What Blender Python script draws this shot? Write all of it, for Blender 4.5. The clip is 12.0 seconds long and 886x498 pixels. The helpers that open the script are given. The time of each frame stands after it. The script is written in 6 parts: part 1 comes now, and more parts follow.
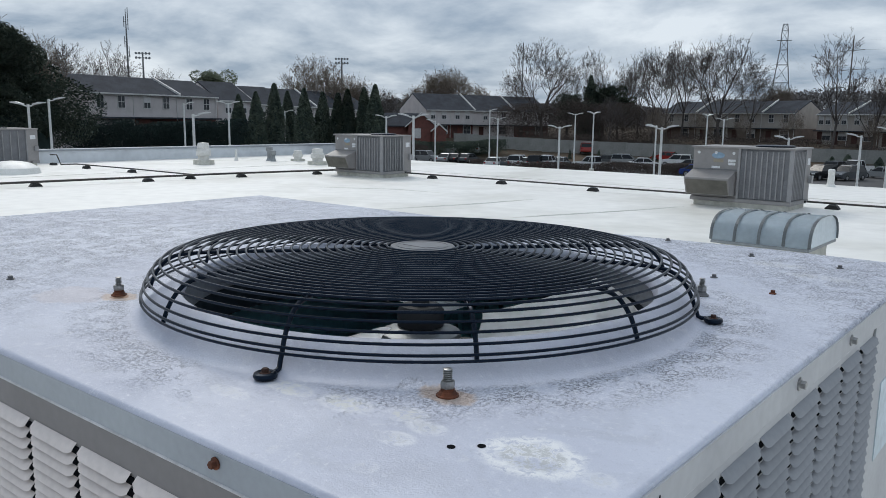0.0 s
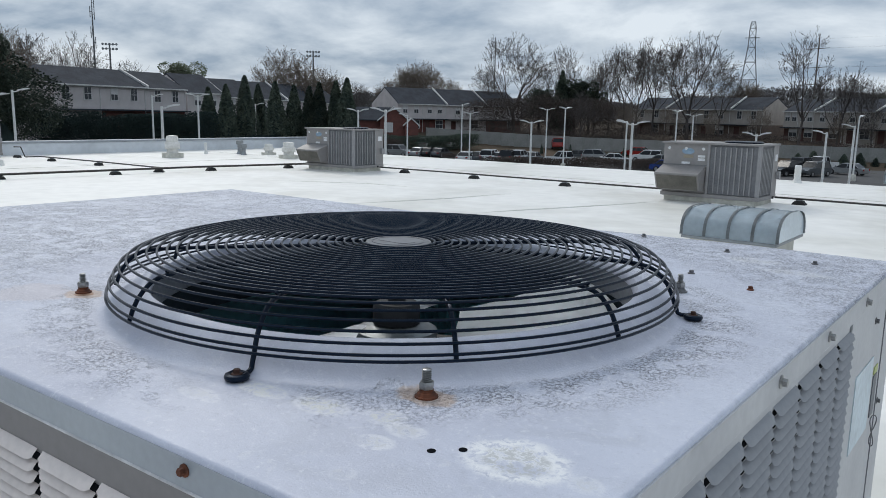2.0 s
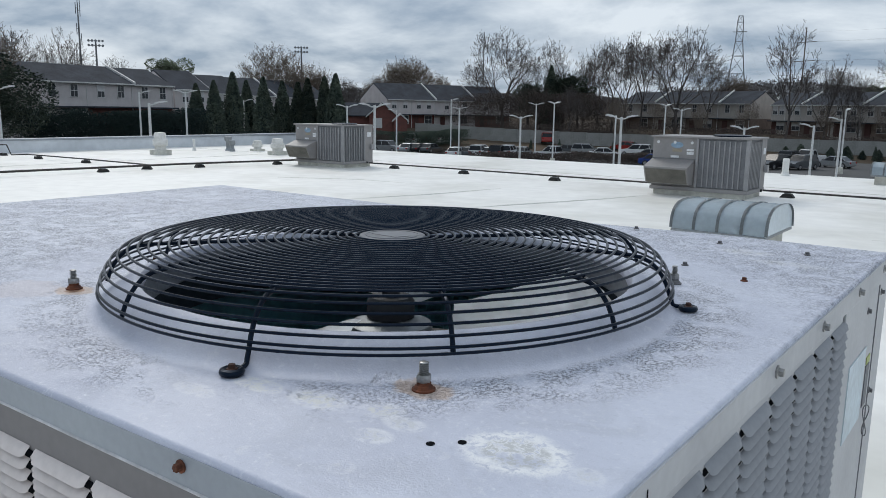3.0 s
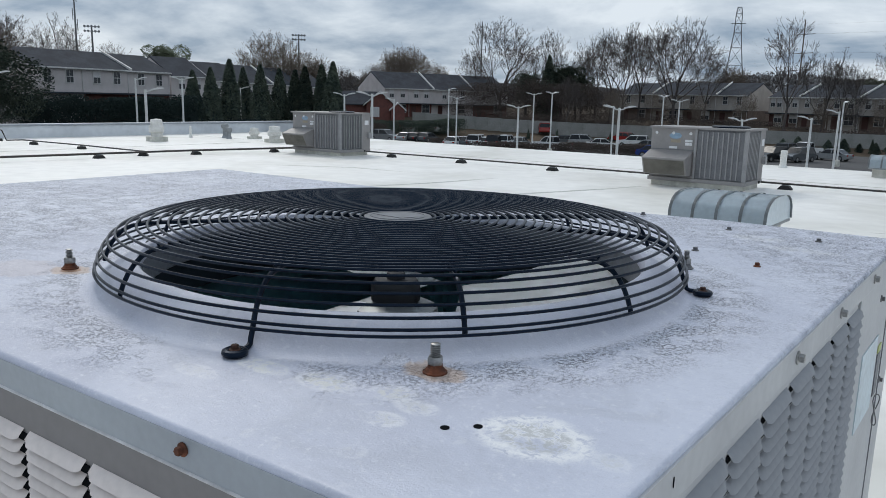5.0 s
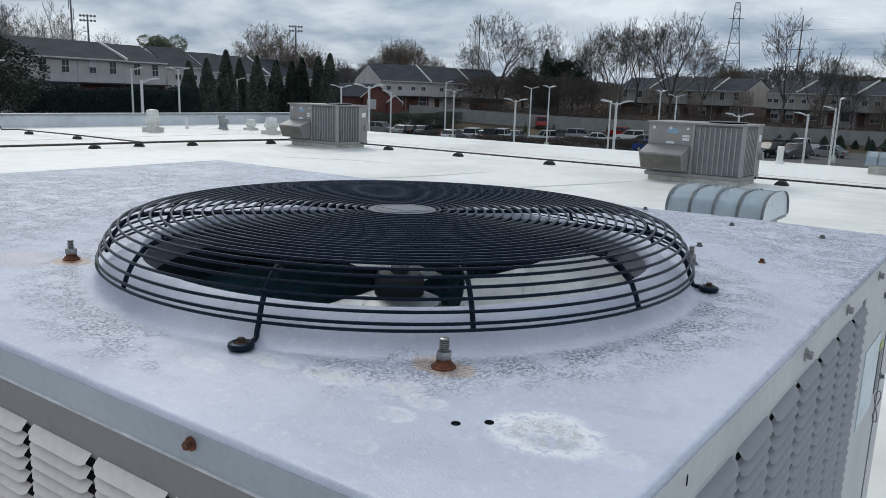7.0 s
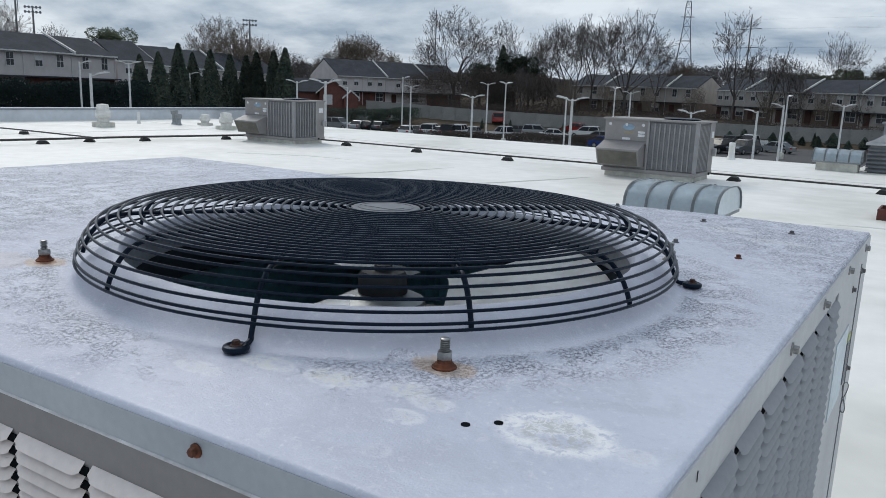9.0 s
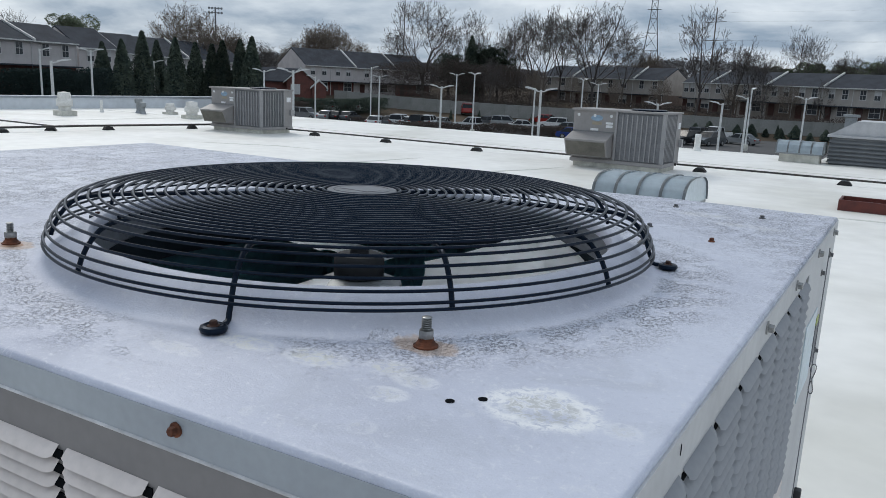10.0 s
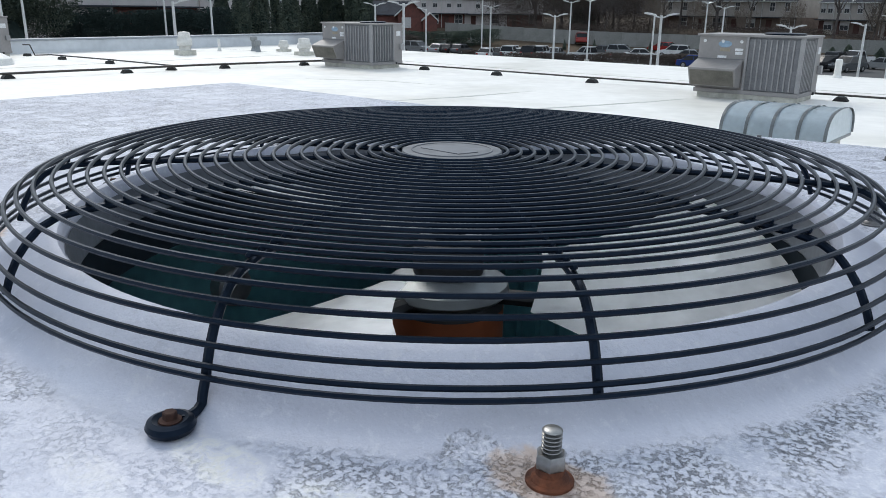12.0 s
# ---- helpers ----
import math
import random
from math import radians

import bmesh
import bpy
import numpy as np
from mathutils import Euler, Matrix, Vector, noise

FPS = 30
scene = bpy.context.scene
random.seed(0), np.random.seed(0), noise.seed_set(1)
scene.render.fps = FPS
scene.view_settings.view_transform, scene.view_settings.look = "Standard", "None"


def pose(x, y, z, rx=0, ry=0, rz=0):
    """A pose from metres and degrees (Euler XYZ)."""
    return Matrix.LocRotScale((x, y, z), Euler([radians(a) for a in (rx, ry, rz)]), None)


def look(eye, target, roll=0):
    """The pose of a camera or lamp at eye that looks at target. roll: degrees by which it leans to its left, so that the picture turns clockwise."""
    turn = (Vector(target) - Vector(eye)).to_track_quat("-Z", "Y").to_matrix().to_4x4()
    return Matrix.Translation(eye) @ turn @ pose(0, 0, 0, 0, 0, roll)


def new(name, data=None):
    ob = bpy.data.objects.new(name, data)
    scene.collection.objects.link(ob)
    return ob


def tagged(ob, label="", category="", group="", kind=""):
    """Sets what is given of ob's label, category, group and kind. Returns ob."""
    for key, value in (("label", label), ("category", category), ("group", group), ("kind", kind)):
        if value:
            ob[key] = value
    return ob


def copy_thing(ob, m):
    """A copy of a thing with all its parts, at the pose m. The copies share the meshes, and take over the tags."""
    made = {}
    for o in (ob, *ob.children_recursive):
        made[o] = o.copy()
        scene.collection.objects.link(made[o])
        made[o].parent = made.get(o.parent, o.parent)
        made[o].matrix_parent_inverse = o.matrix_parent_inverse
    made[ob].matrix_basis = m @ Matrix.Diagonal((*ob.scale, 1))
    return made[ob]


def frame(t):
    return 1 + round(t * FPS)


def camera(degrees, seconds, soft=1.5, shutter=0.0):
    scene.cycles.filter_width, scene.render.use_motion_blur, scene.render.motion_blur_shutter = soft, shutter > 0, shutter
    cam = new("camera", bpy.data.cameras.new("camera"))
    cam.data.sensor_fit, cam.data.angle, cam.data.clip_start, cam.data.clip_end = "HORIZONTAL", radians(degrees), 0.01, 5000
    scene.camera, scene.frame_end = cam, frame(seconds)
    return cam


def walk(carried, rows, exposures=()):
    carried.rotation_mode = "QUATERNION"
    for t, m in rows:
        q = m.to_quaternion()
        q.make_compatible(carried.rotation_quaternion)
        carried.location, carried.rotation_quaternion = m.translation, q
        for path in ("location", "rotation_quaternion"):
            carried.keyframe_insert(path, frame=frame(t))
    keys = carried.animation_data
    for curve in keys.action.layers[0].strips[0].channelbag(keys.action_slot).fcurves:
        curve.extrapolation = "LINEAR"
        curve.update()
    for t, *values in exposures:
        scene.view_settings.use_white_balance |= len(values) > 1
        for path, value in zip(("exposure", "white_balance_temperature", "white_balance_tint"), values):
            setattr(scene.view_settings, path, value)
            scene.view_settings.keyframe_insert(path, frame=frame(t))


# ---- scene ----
cam = camera(59.9, 12.0, soft=0.9)
PATH = [
    (0, (0.728, -0.812, 0.252), (-0.546, 0.694, -0.081), 0.7),
    (0.5, (0.715, -0.811, 0.26), (-0.55, 0.703, -0.069), 1.2),
    (1, (0.71, -0.803, 0.255), (-0.538, 0.724, -0.077), 1.4),
    (1.5, (0.71, -0.799, 0.252), (-0.521, 0.74, -0.087), 1.3),
    (2, (0.709, -0.799, 0.25), (-0.507, 0.751, -0.096), 1.1),
    (2.5, (0.706, -0.799, 0.25), (-0.498, 0.758, -0.104), 0.9),
    (3, (0.702, -0.799, 0.246), (-0.492, 0.765, -0.111), 0.8),
    (5, (0.675, -0.787, 0.23), (-0.508, 0.779, -0.153), 1.3),
    (5.5, (0.674, -0.784, 0.231), (-0.51, 0.78, -0.16), 1.4),
    (6, (0.671, -0.789, 0.232), (-0.511, 0.775, -0.163), 1.5),
    (6.5, (0.668, -0.789, 0.231), (-0.51, 0.777, -0.167), 1.6),
    (7, (0.662, -0.789, 0.229), (-0.51, 0.781, -0.171), 1.8),
    (9, (0.63, -0.806, 0.23), (-0.451, 0.827, -0.177), 2.1),
    (9.5, (0.624, -0.808, 0.223), (-0.418, 0.848, -0.193), 2.3),
    (10, (0.62, -0.809, 0.218), (-0.39, 0.864, -0.209), 2.5),
    (10.5, (0.61, -0.821, 0.215), (-0.401, 0.847, -0.232), 2.5),
    (11, (0.579, -0.819, 0.207), (-0.471, 0.814, -0.271), 2.3),
    (11.25, (0.558, -0.781, 0.195), (-0.523, 0.825, -0.307), 2.05),
    (11.5, (0.52, -0.706, 0.193), (-0.597, 0.868, -0.332), 1.6),
    (11.75, (0.484, -0.612, 0.195), (-0.688, 0.91, -0.364), 1.1),
    (12, (0.442, -0.545, 0.197), (-0.771, 0.928, -0.401), 0.7),
]
walk(cam, [(t, look(eye, target, roll)) for t, eye, target, roll in PATH], exposures=[(0, 0.0), (11, 0.0), (11.5, 0.08), (12, 0.32)])

# ---- light ----
SUN_AZ, SUN_EL = 62.0, 44.0
world = bpy.data.worlds.new("world")
scene.world = world
world.use_nodes = True
wn, wl = world.node_tree.nodes, world.node_tree.links
wn.clear()


def wnode(kind, **values):
    n = wn.new(kind)
    for key, v in values.items():
        n.inputs[key].default_value = v
    return n


def wmath(op, a, b):
    n = wn.new("ShaderNodeMath")
    n.operation = op
    for k, v in enumerate((a, b)):
        if isinstance(v, (int, float)):
            n.inputs[k].default_value = v
        else:
            wl.new(v, n.inputs[k])
    return n.outputs[0]


sky = wn.new("ShaderNodeTexSky")
sky.sky_type, sky.sun_disc = "NISHITA", False
sky.sun_elevation, sky.sun_rotation = radians(SUN_EL), radians(-SUN_AZ)
coord = wn.new("ShaderNodeTexCoord")
split = wn.new("ShaderNodeSeparateXYZ")
wl.new(coord.outputs["Generated"], split.inputs[0])
lift = wmath("ADD", wmath("MAXIMUM", split.outputs[2], 0.0), 0.23)
flat = wn.new("ShaderNodeCombineXYZ")
wl.new(wmath("DIVIDE", split.outputs[0], lift), flat.inputs[0])
wl.new(wmath("DIVIDE", split.outputs[1], lift), flat.inputs[1])
clouds = wnode("ShaderNodeTexNoise", Scale=1.35, Detail=10.0, Roughness=0.57, Distortion=0.2)
wl.new(flat.outputs[0], clouds.inputs["Vector"])
cloud_tone = wn.new("ShaderNodeValToRGB")
cloud_tone.color_ramp.elements[0].position, cloud_tone.color_ramp.elements[0].color = 0.38, (0.285, 0.375, 0.495, 1)
cloud_tone.color_ramp.elements[1].position, cloud_tone.color_ramp.elements[1].color = 0.62, (0.775, 0.85, 0.925, 1)
wl.new(clouds.outputs["Fac"], cloud_tone.inputs[0])
high = wn.new("ShaderNodeMapRange")
high.inputs["From Min"].default_value, high.inputs["From Max"].default_value = 0.15, 0.8
high.inputs["To Min"].default_value, high.inputs["To Max"].default_value = 1.0, 1.12
wl.new(split.outputs[2], high.inputs["Value"])
cloud_back = wn.new("ShaderNodeBackground")
wl.new(cloud_tone.outputs[0], cloud_back.inputs["Color"])
wl.new(high.outputs[0], cloud_back.inputs["Strength"])
clear_back = wnode("ShaderNodeBackground", Strength=0.06)
wl.new(sky.outputs[0], clear_back.inputs["Color"])
both = wn.new("ShaderNodeMixShader")
both.inputs[0].default_value = 0.9
wl.new(clear_back.outputs[0], both.inputs[1])
wl.new(cloud_back.outputs[0], both.inputs[2])
wout = wn.new("ShaderNodeOutputWorld")
wl.new(both.outputs[0], wout.inputs["Surface"])

sun = new("sun", bpy.data.lights.new("sun", "SUN"))
sun.data.energy, sun.data.angle, sun.data.color = 1.35, radians(25), (1.0, 0.96, 0.9)
sun.matrix_world = look((0, 0, 0), (math.sin(radians(SUN_AZ)) * math.cos(radians(SUN_EL)), -math.cos(radians(SUN_AZ)) * math.cos(radians(SUN_EL)), -math.sin(radians(SUN_EL))))


# ---- materials ----
def mat(name, color, rough=0.6, metal=0.0, dark=None, scale=8.0, spread=(0.35, 0.65), grain=0.12, fine=60.0, bump=0.0, bump_dist=0.002, each=0.0, spec=0.5):
    """A surface: two colours mixed by broad noise, a fine grain, a relief and, for alike pieces, a tone of each one's own."""
    m = bpy.data.materials.new(name)
    m.use_nodes = True
    n, l = m.node_tree.nodes, m.node_tree.links
    b = n["Principled BSDF"]
    b.inputs["Roughness"].default_value, b.inputs["Metallic"].default_value = rough, metal
    b.inputs["Specular IOR Level"].default_value = spec
    tc = n.new("ShaderNodeTexCoord")
    broad = n.new("ShaderNodeTexNoise")
    broad.inputs["Scale"].default_value, broad.inputs["Detail"].default_value = scale, 6
    l.new(tc.outputs["Object"], broad.inputs["Vector"])
    ramp = n.new("ShaderNodeValToRGB")
    dark = dark or tuple(c * 0.82 for c in color)
    for e, p, c in zip(ramp.color_ramp.elements, spread, (dark, color)):
        e.position, e.color = p, (*c, 1)
    l.new(broad.outputs["Fac"], ramp.inputs[0])
    small = n.new("ShaderNodeTexNoise")
    small.inputs["Scale"].default_value, small.inputs["Detail"].default_value = fine, 4
    l.new(tc.outputs["Object"], small.inputs["Vector"])
    tone = n.new("ShaderNodeMapRange")
    tone.inputs["To Min"].default_value, tone.inputs["To Max"].default_value = 1 - grain, 1 + grain
    tone.inputs["From Min"].default_value, tone.inputs["From Max"].default_value = 0.3, 0.7
    l.new(small.outputs["Fac"], tone.inputs["Value"])
    value = tone.outputs[0]
    if each:
        info = n.new("ShaderNodeObjectInfo")
        own = n.new("ShaderNodeMapRange")
        own.inputs["To Min"].default_value, own.inputs["To Max"].default_value = 1 - each, 1 + each
        l.new(info.outputs["Random"], own.inputs["Value"])
        times = n.new("ShaderNodeMath")
        times.operation = "MULTIPLY"
        l.new(value, times.inputs[0])
        l.new(own.outputs[0], times.inputs[1])
        value = times.outputs[0]
    mix = n.new("ShaderNodeVectorMath")
    mix.operation = "SCALE"
    l.new(ramp.outputs[0], mix.inputs[0])
    l.new(value, mix.inputs["Scale"])
    l.new(mix.outputs[0], b.inputs["Base Color"])
    if bump:
        bn = n.new("ShaderNodeBump")
        bn.inputs["Strength"].default_value, bn.inputs["Distance"].default_value = bump, bump_dist
        l.new(small.outputs["Fac"], bn.inputs["Height"])
        l.new(bn.outputs[0], b.inputs["Normal"])
    return m


M_GUARD = mat("black_coated_wire", (0.004, 0.007, 0.013), 0.34, dark=(0.007, 0.011, 0.018), scale=40, grain=0.2, fine=300, spec=0.22)
M_GUARD.node_tree.nodes["Principled BSDF"].inputs["Specular Tint"].default_value = (0.42, 0.62, 1.0, 1)
# front panel darker than its own stamped louvres: shade put into the colour
M_PANEL = mat("grey_panel_shaded", (0.192, 0.181, 0.183), 0.5, dark=(0.168, 0.157, 0.159), scale=5, fine=90, grain=0.05)
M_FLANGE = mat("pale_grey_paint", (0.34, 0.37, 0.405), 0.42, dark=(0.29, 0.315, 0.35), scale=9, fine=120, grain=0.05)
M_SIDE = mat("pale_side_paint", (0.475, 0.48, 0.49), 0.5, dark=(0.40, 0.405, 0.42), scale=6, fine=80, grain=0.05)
M_HEM = mat("pale_hem_paint", (0.60, 0.60, 0.61), 0.5, dark=(0.42, 0.42, 0.43), scale=30, fine=200, grain=0.1)
# one louvre paint in two tones: the side copy holds its shade
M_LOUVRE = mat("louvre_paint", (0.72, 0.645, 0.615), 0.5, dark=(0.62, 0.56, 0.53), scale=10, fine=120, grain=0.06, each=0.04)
M_LOUVRE_SHADED = mat("louvre_paint_shaded", (0.28, 0.29, 0.31), 0.5, dark=(0.23, 0.24, 0.26), scale=10, fine=120, grain=0.06, each=0.04)
# near-black that paints the shade inside louvre openings and screw holes
M_DARK = mat("hollow_shade", (0.008, 0.009, 0.011), 0.95, spec=0.02)
# teal lifted well above the fins' own tone to offset the dim well
M_FIN = mat("coil_fin_lifted", (0.12, 0.33, 0.38), 0.6, scale=3)
M_COLLAR = mat("collar_shaded", (0.15, 0.165, 0.19), 0.6, dark=(0.11, 0.12, 0.14), scale=12, fine=120)
M_BLADE = mat("fan_blade_metal", (0.94, 0.95, 0.96), 0.42, 0.15, dark=(0.86, 0.87, 0.88), scale=7, fine=50, grain=0.08)
M_THROAT = mat("throat_shaded", (0.016, 0.024, 0.032), 0.7, spec=0.1)
M_MOTOR = mat("motor_black", (0.02, 0.022, 0.025), 0.5)
M_RUST = mat("rusted_steel", (0.17, 0.055, 0.025), 0.85, 0.1, dark=(0.07, 0.025, 0.014), scale=60, fine=300, grain=0.3, bump=0.5)
M_DARKRUST = mat("dark_rust", (0.06, 0.026, 0.018), 0.8, 0.1, scale=60, fine=300, grain=0.3)
M_ORANGE = mat("orange_label", (0.28, 0.08, 0.03), 0.6)
M_ZINC = mat("zinc_steel", (0.36, 0.36, 0.355), 0.35, 0.8, dark=(0.24, 0.24, 0.235), scale=80, fine=300)
M_DULLZINC = mat("dull_steel", (0.16, 0.16, 0.165), 0.5, 0.6, scale=80, fine=300)
M_BADGE = mat("badge_plate", (0.13, 0.14, 0.155), 0.5, 0.1, dark=(0.085, 0.092, 0.105), scale=90)
M_BADGE_DARK = mat("badge_print", (0.13, 0.14, 0.16), 0.5)
M_ROOF = mat("white_membrane", (0.83, 0.82, 0.785), 0.5, dark=(0.66, 0.65, 0.60), scale=0.42, spread=(0.30, 0.54), fine=3.0, grain=0.055, bump=0.12, bump_dist=0.03)
M_LAP = mat("soiled_lap", (0.76, 0.75, 0.71), 0.6, dark=(0.64, 0.63, 0.58), scale=1.2, fine=12, grain=0.08)
M_PARAPET = mat("parapet_membrane", (0.66, 0.69, 0.72), 0.55, dark=(0.54, 0.57, 0.60), scale=0.6, fine=5, grain=0.06)
M_CURB = mat("curb_membrane", (0.62, 0.61, 0.55), 0.6, dark=(0.42, 0.41, 0.36), scale=3, fine=14, grain=0.1)
M_UNIT = mat("weathered_unit_paint", (0.30, 0.285, 0.28), 0.55, dark=(0.25, 0.24, 0.235), scale=2.5, fine=18, grain=0.05)
M_UNITCOIL = mat("coil_guard", (0.185, 0.188, 0.198), 0.6, dark=(0.15, 0.153, 0.163), scale=5, fine=40, grain=0.15)
M_UNITPOST = mat("coil_post", (0.315, 0.312, 0.315), 0.5, scale=4)
M_HOODMESH = mat("hood_mesh", (0.16, 0.15, 0.13), 0.7, dark=(0.10, 0.095, 0.08), scale=4, fine=80, grain=0.25)
M_WHITE = mat("white_paint", (0.78, 0.78, 0.76), 0.45, dark=(0.68, 0.68, 0.65), scale=4)
M_STICKER = mat("white_sticker", (0.75, 0.76, 0.77), 0.4)
M_STICKER_BLUE = mat("pale_blue_label", (0.52, 0.62, 0.68), 0.35)
M_BLUE = mat("blue_badge", (0.26, 0.38, 0.50), 0.4)
M_GREENLABEL = mat("yellow_green_label", (0.42, 0.48, 0.16), 0.5)
M_YELLOW = mat("brown_sticker", (0.33, 0.29, 0.22), 0.5)
M_RUBBER = mat("black_rubber", (0.022, 0.022, 0.022), 0.8, scale=20)
M_PIPE = mat("black_pipe", (0.03, 0.028, 0.027), 0.55, dark=(0.05, 0.04, 0.035), scale=6)
M_GALV = mat("galvanised_sheet", (0.30, 0.32, 0.33), 0.45, 0.6, scale=6)
M_VENT = mat("off_white_vent", (0.74, 0.73, 0.70), 0.5, dark=(0.58, 0.57, 0.53), scale=5)
M_LOUVBOX = mat("grey_louvre_box", (0.17, 0.18, 0.19), 0.5, dark=(0.13, 0.14, 0.15), scale=2)
M_REDBOX = mat("red_brown_metal", (0.13, 0.026, 0.018), 0.55, dark=(0.08, 0.018, 0.014), scale=6)
M_WALL = mat("building_wall", (0.5, 0.48, 0.44), 0.8, scale=1.5)
# asphalt lightened: distance haze is put into its colour
M_ASPHALT = mat("asphalt", (0.075, 0.075, 0.077), 0.9, dark=(0.058, 0.058, 0.06), scale=0.15, fine=3, grain=0.15)
M_SIDING = mat("vinyl_siding", (0.56, 0.525, 0.52), 0.7, dark=(0.48, 0.45, 0.445), scale=0.8, fine=9, grain=0.05)
M_SIDING_B = mat("vinyl_siding_beige", (0.43, 0.395, 0.36), 0.7, dark=(0.36, 0.33, 0.30), scale=0.8, fine=9, grain=0.05)
M_SHINGLE = mat("roof_shingle", (0.056, 0.062, 0.074), 0.95, dark=(0.042, 0.046, 0.055), scale=0.7, fine=8, grain=0.25, spec=0.15)
M_BRICK = mat("red_brick", (0.165, 0.062, 0.05), 0.85, dark=(0.115, 0.047, 0.04), scale=2, fine=12, grain=0.2)
# lower storeys paler than their own brown, for haze
M_PORCH = mat("brown_lower_storey", (0.20, 0.15, 0.125), 0.85, dark=(0.15, 0.115, 0.095), scale=1.2, fine=8, grain=0.2)
M_TRIM = mat("white_trim", (0.62, 0.62, 0.61), 0.6)
# pane colour raised to paint in some of the reflected sky
M_PANE = mat("house_glass", (0.075, 0.08, 0.088), 0.12)
M_BLIND = mat("window_blind", (0.60, 0.60, 0.60), 0.6)
M_DOOR = mat("red_door", (0.085, 0.034, 0.028), 0.5)
M_POLE = mat("lamp_pole", (0.86, 0.86, 0.84), 0.5, dark=(0.76, 0.76, 0.74), scale=2)
M_FENCE = mat("grey_fence", (0.27, 0.275, 0.265), 0.8, dark=(0.21, 0.215, 0.205), scale=0.6, fine=6, grain=0.12, each=0.08)
M_BARK = mat("bark", (0.105, 0.093, 0.088), 0.9, dark=(0.068, 0.06, 0.057), scale=2)
M_TWIG = mat("brown_twigs", (0.20, 0.165, 0.135), 0.9, dark=(0.14, 0.115, 0.095), scale=1)
# evergreen lifted above its leaf tone to paint in haze
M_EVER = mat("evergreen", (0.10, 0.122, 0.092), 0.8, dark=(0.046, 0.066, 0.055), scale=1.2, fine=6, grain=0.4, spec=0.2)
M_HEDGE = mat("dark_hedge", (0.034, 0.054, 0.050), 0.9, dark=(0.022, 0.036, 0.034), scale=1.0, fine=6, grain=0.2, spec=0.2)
M_GREEN = mat("green_leaves", (0.14, 0.165, 0.105), 0.8, dark=(0.085, 0.105, 0.065), scale=0.8, fine=5, grain=0.3, spec=0.2)
M_SHRUB = mat("brown_shrub", (0.090, 0.072, 0.064), 0.95, dark=(0.062, 0.051, 0.045), scale=0.8, fine=5, grain=0.2, spec=0.2)
# far wood greyed and lifted, the haze in its colour
M_FARWOOD = mat("far_wood", (0.17, 0.165, 0.168), 0.95, dark=(0.125, 0.123, 0.125), scale=0.08, fine=0.6, grain=0.3, spec=0.1)
M_STEEL = mat("mast_steel", (0.19, 0.2, 0.21), 0.6, 0.4, scale=1)
M_WOODPOLE = mat("wood_pole", (0.14, 0.125, 0.11), 0.9, scale=2)
M_TYRE = mat("tyre_rubber", (0.015, 0.015, 0.016), 0.8)
M_RIM = mat("alloy_rim", (0.4, 0.4, 0.41), 0.35, 0.7)
M_CARGLASS = mat("car_glass", (0.012, 0.014, 0.017), 0.08, spec=0.3)
M_LAMP_RED = mat("tail_lamp", (0.3, 0.01, 0.01), 0.25)
M_LAMP_CLEAR = mat("head_lamp", (0.6, 0.62, 0.64), 0.15)
CAR_PAINT = {
    "white": mat("car_white", (0.72, 0.73, 0.74), 0.22),
    "silver": mat("car_silver", (0.42, 0.44, 0.45), 0.25, 0.5),
    "black": mat("car_black", (0.014, 0.015, 0.017), 0.16),
    "grey": mat("car_grey", (0.12, 0.13, 0.14), 0.22, 0.3),
    "red": mat("car_red", (0.30, 0.025, 0.02), 0.22),
    "blue": mat("car_blue", (0.02, 0.05, 0.22), 0.22),
}


# ---- shapes ----
def box(bm, lo, hi, bevel=0.0):
    r = bmesh.ops.create_cube(bm, size=1.0)
    vs = r["verts"]
    for v in vs:
        v.co = Vector([lo[k] + (v.co[k] + 0.5) * (hi[k] - lo[k]) for k in range(3)])
    if bevel:
        es = list({e for v in vs for e in v.link_edges})
        bmesh.ops.bevel(bm, geom=es, offset=bevel, segments=2, affect="EDGES", profile=0.6)
    return bm


def tube(bm, pts, radii, n=8, closed=False, caps=True):
    """A round bar along pts."""
    pts = [Vector(p) for p in pts]
    if isinstance(radii, (int, float)):
        radii = [radii] * len(pts)
    rows, count, side = [], len(pts), None
    for k, p in enumerate(pts):
        a = pts[(k - 1) % count] if closed or k else p
        b = pts[(k + 1) % count] if closed or k < count - 1 else p
        d = (b - a).normalized()
        side = (side - d * side.dot(d)).normalized() if side is not None and (side - d * side.dot(d)).length > 1e-4 else d.orthogonal().normalized()
        up = d.cross(side)
        rows.append([bm.verts.new(p + (side * math.cos(q) + up * math.sin(q)) * radii[k]) for q in (2 * math.pi * j / n for j in range(n))])
    for k in range(count if closed else count - 1):
        r0, r1 = rows[k], rows[(k + 1) % count]
        for j in range(n):
            bm.faces.new((r0[j], r0[(j + 1) % n], r1[(j + 1) % n], r1[j]))
    if caps and not closed:
        bm.faces.new(rows[0][::-1])
        bm.faces.new(rows[-1])
    return bm


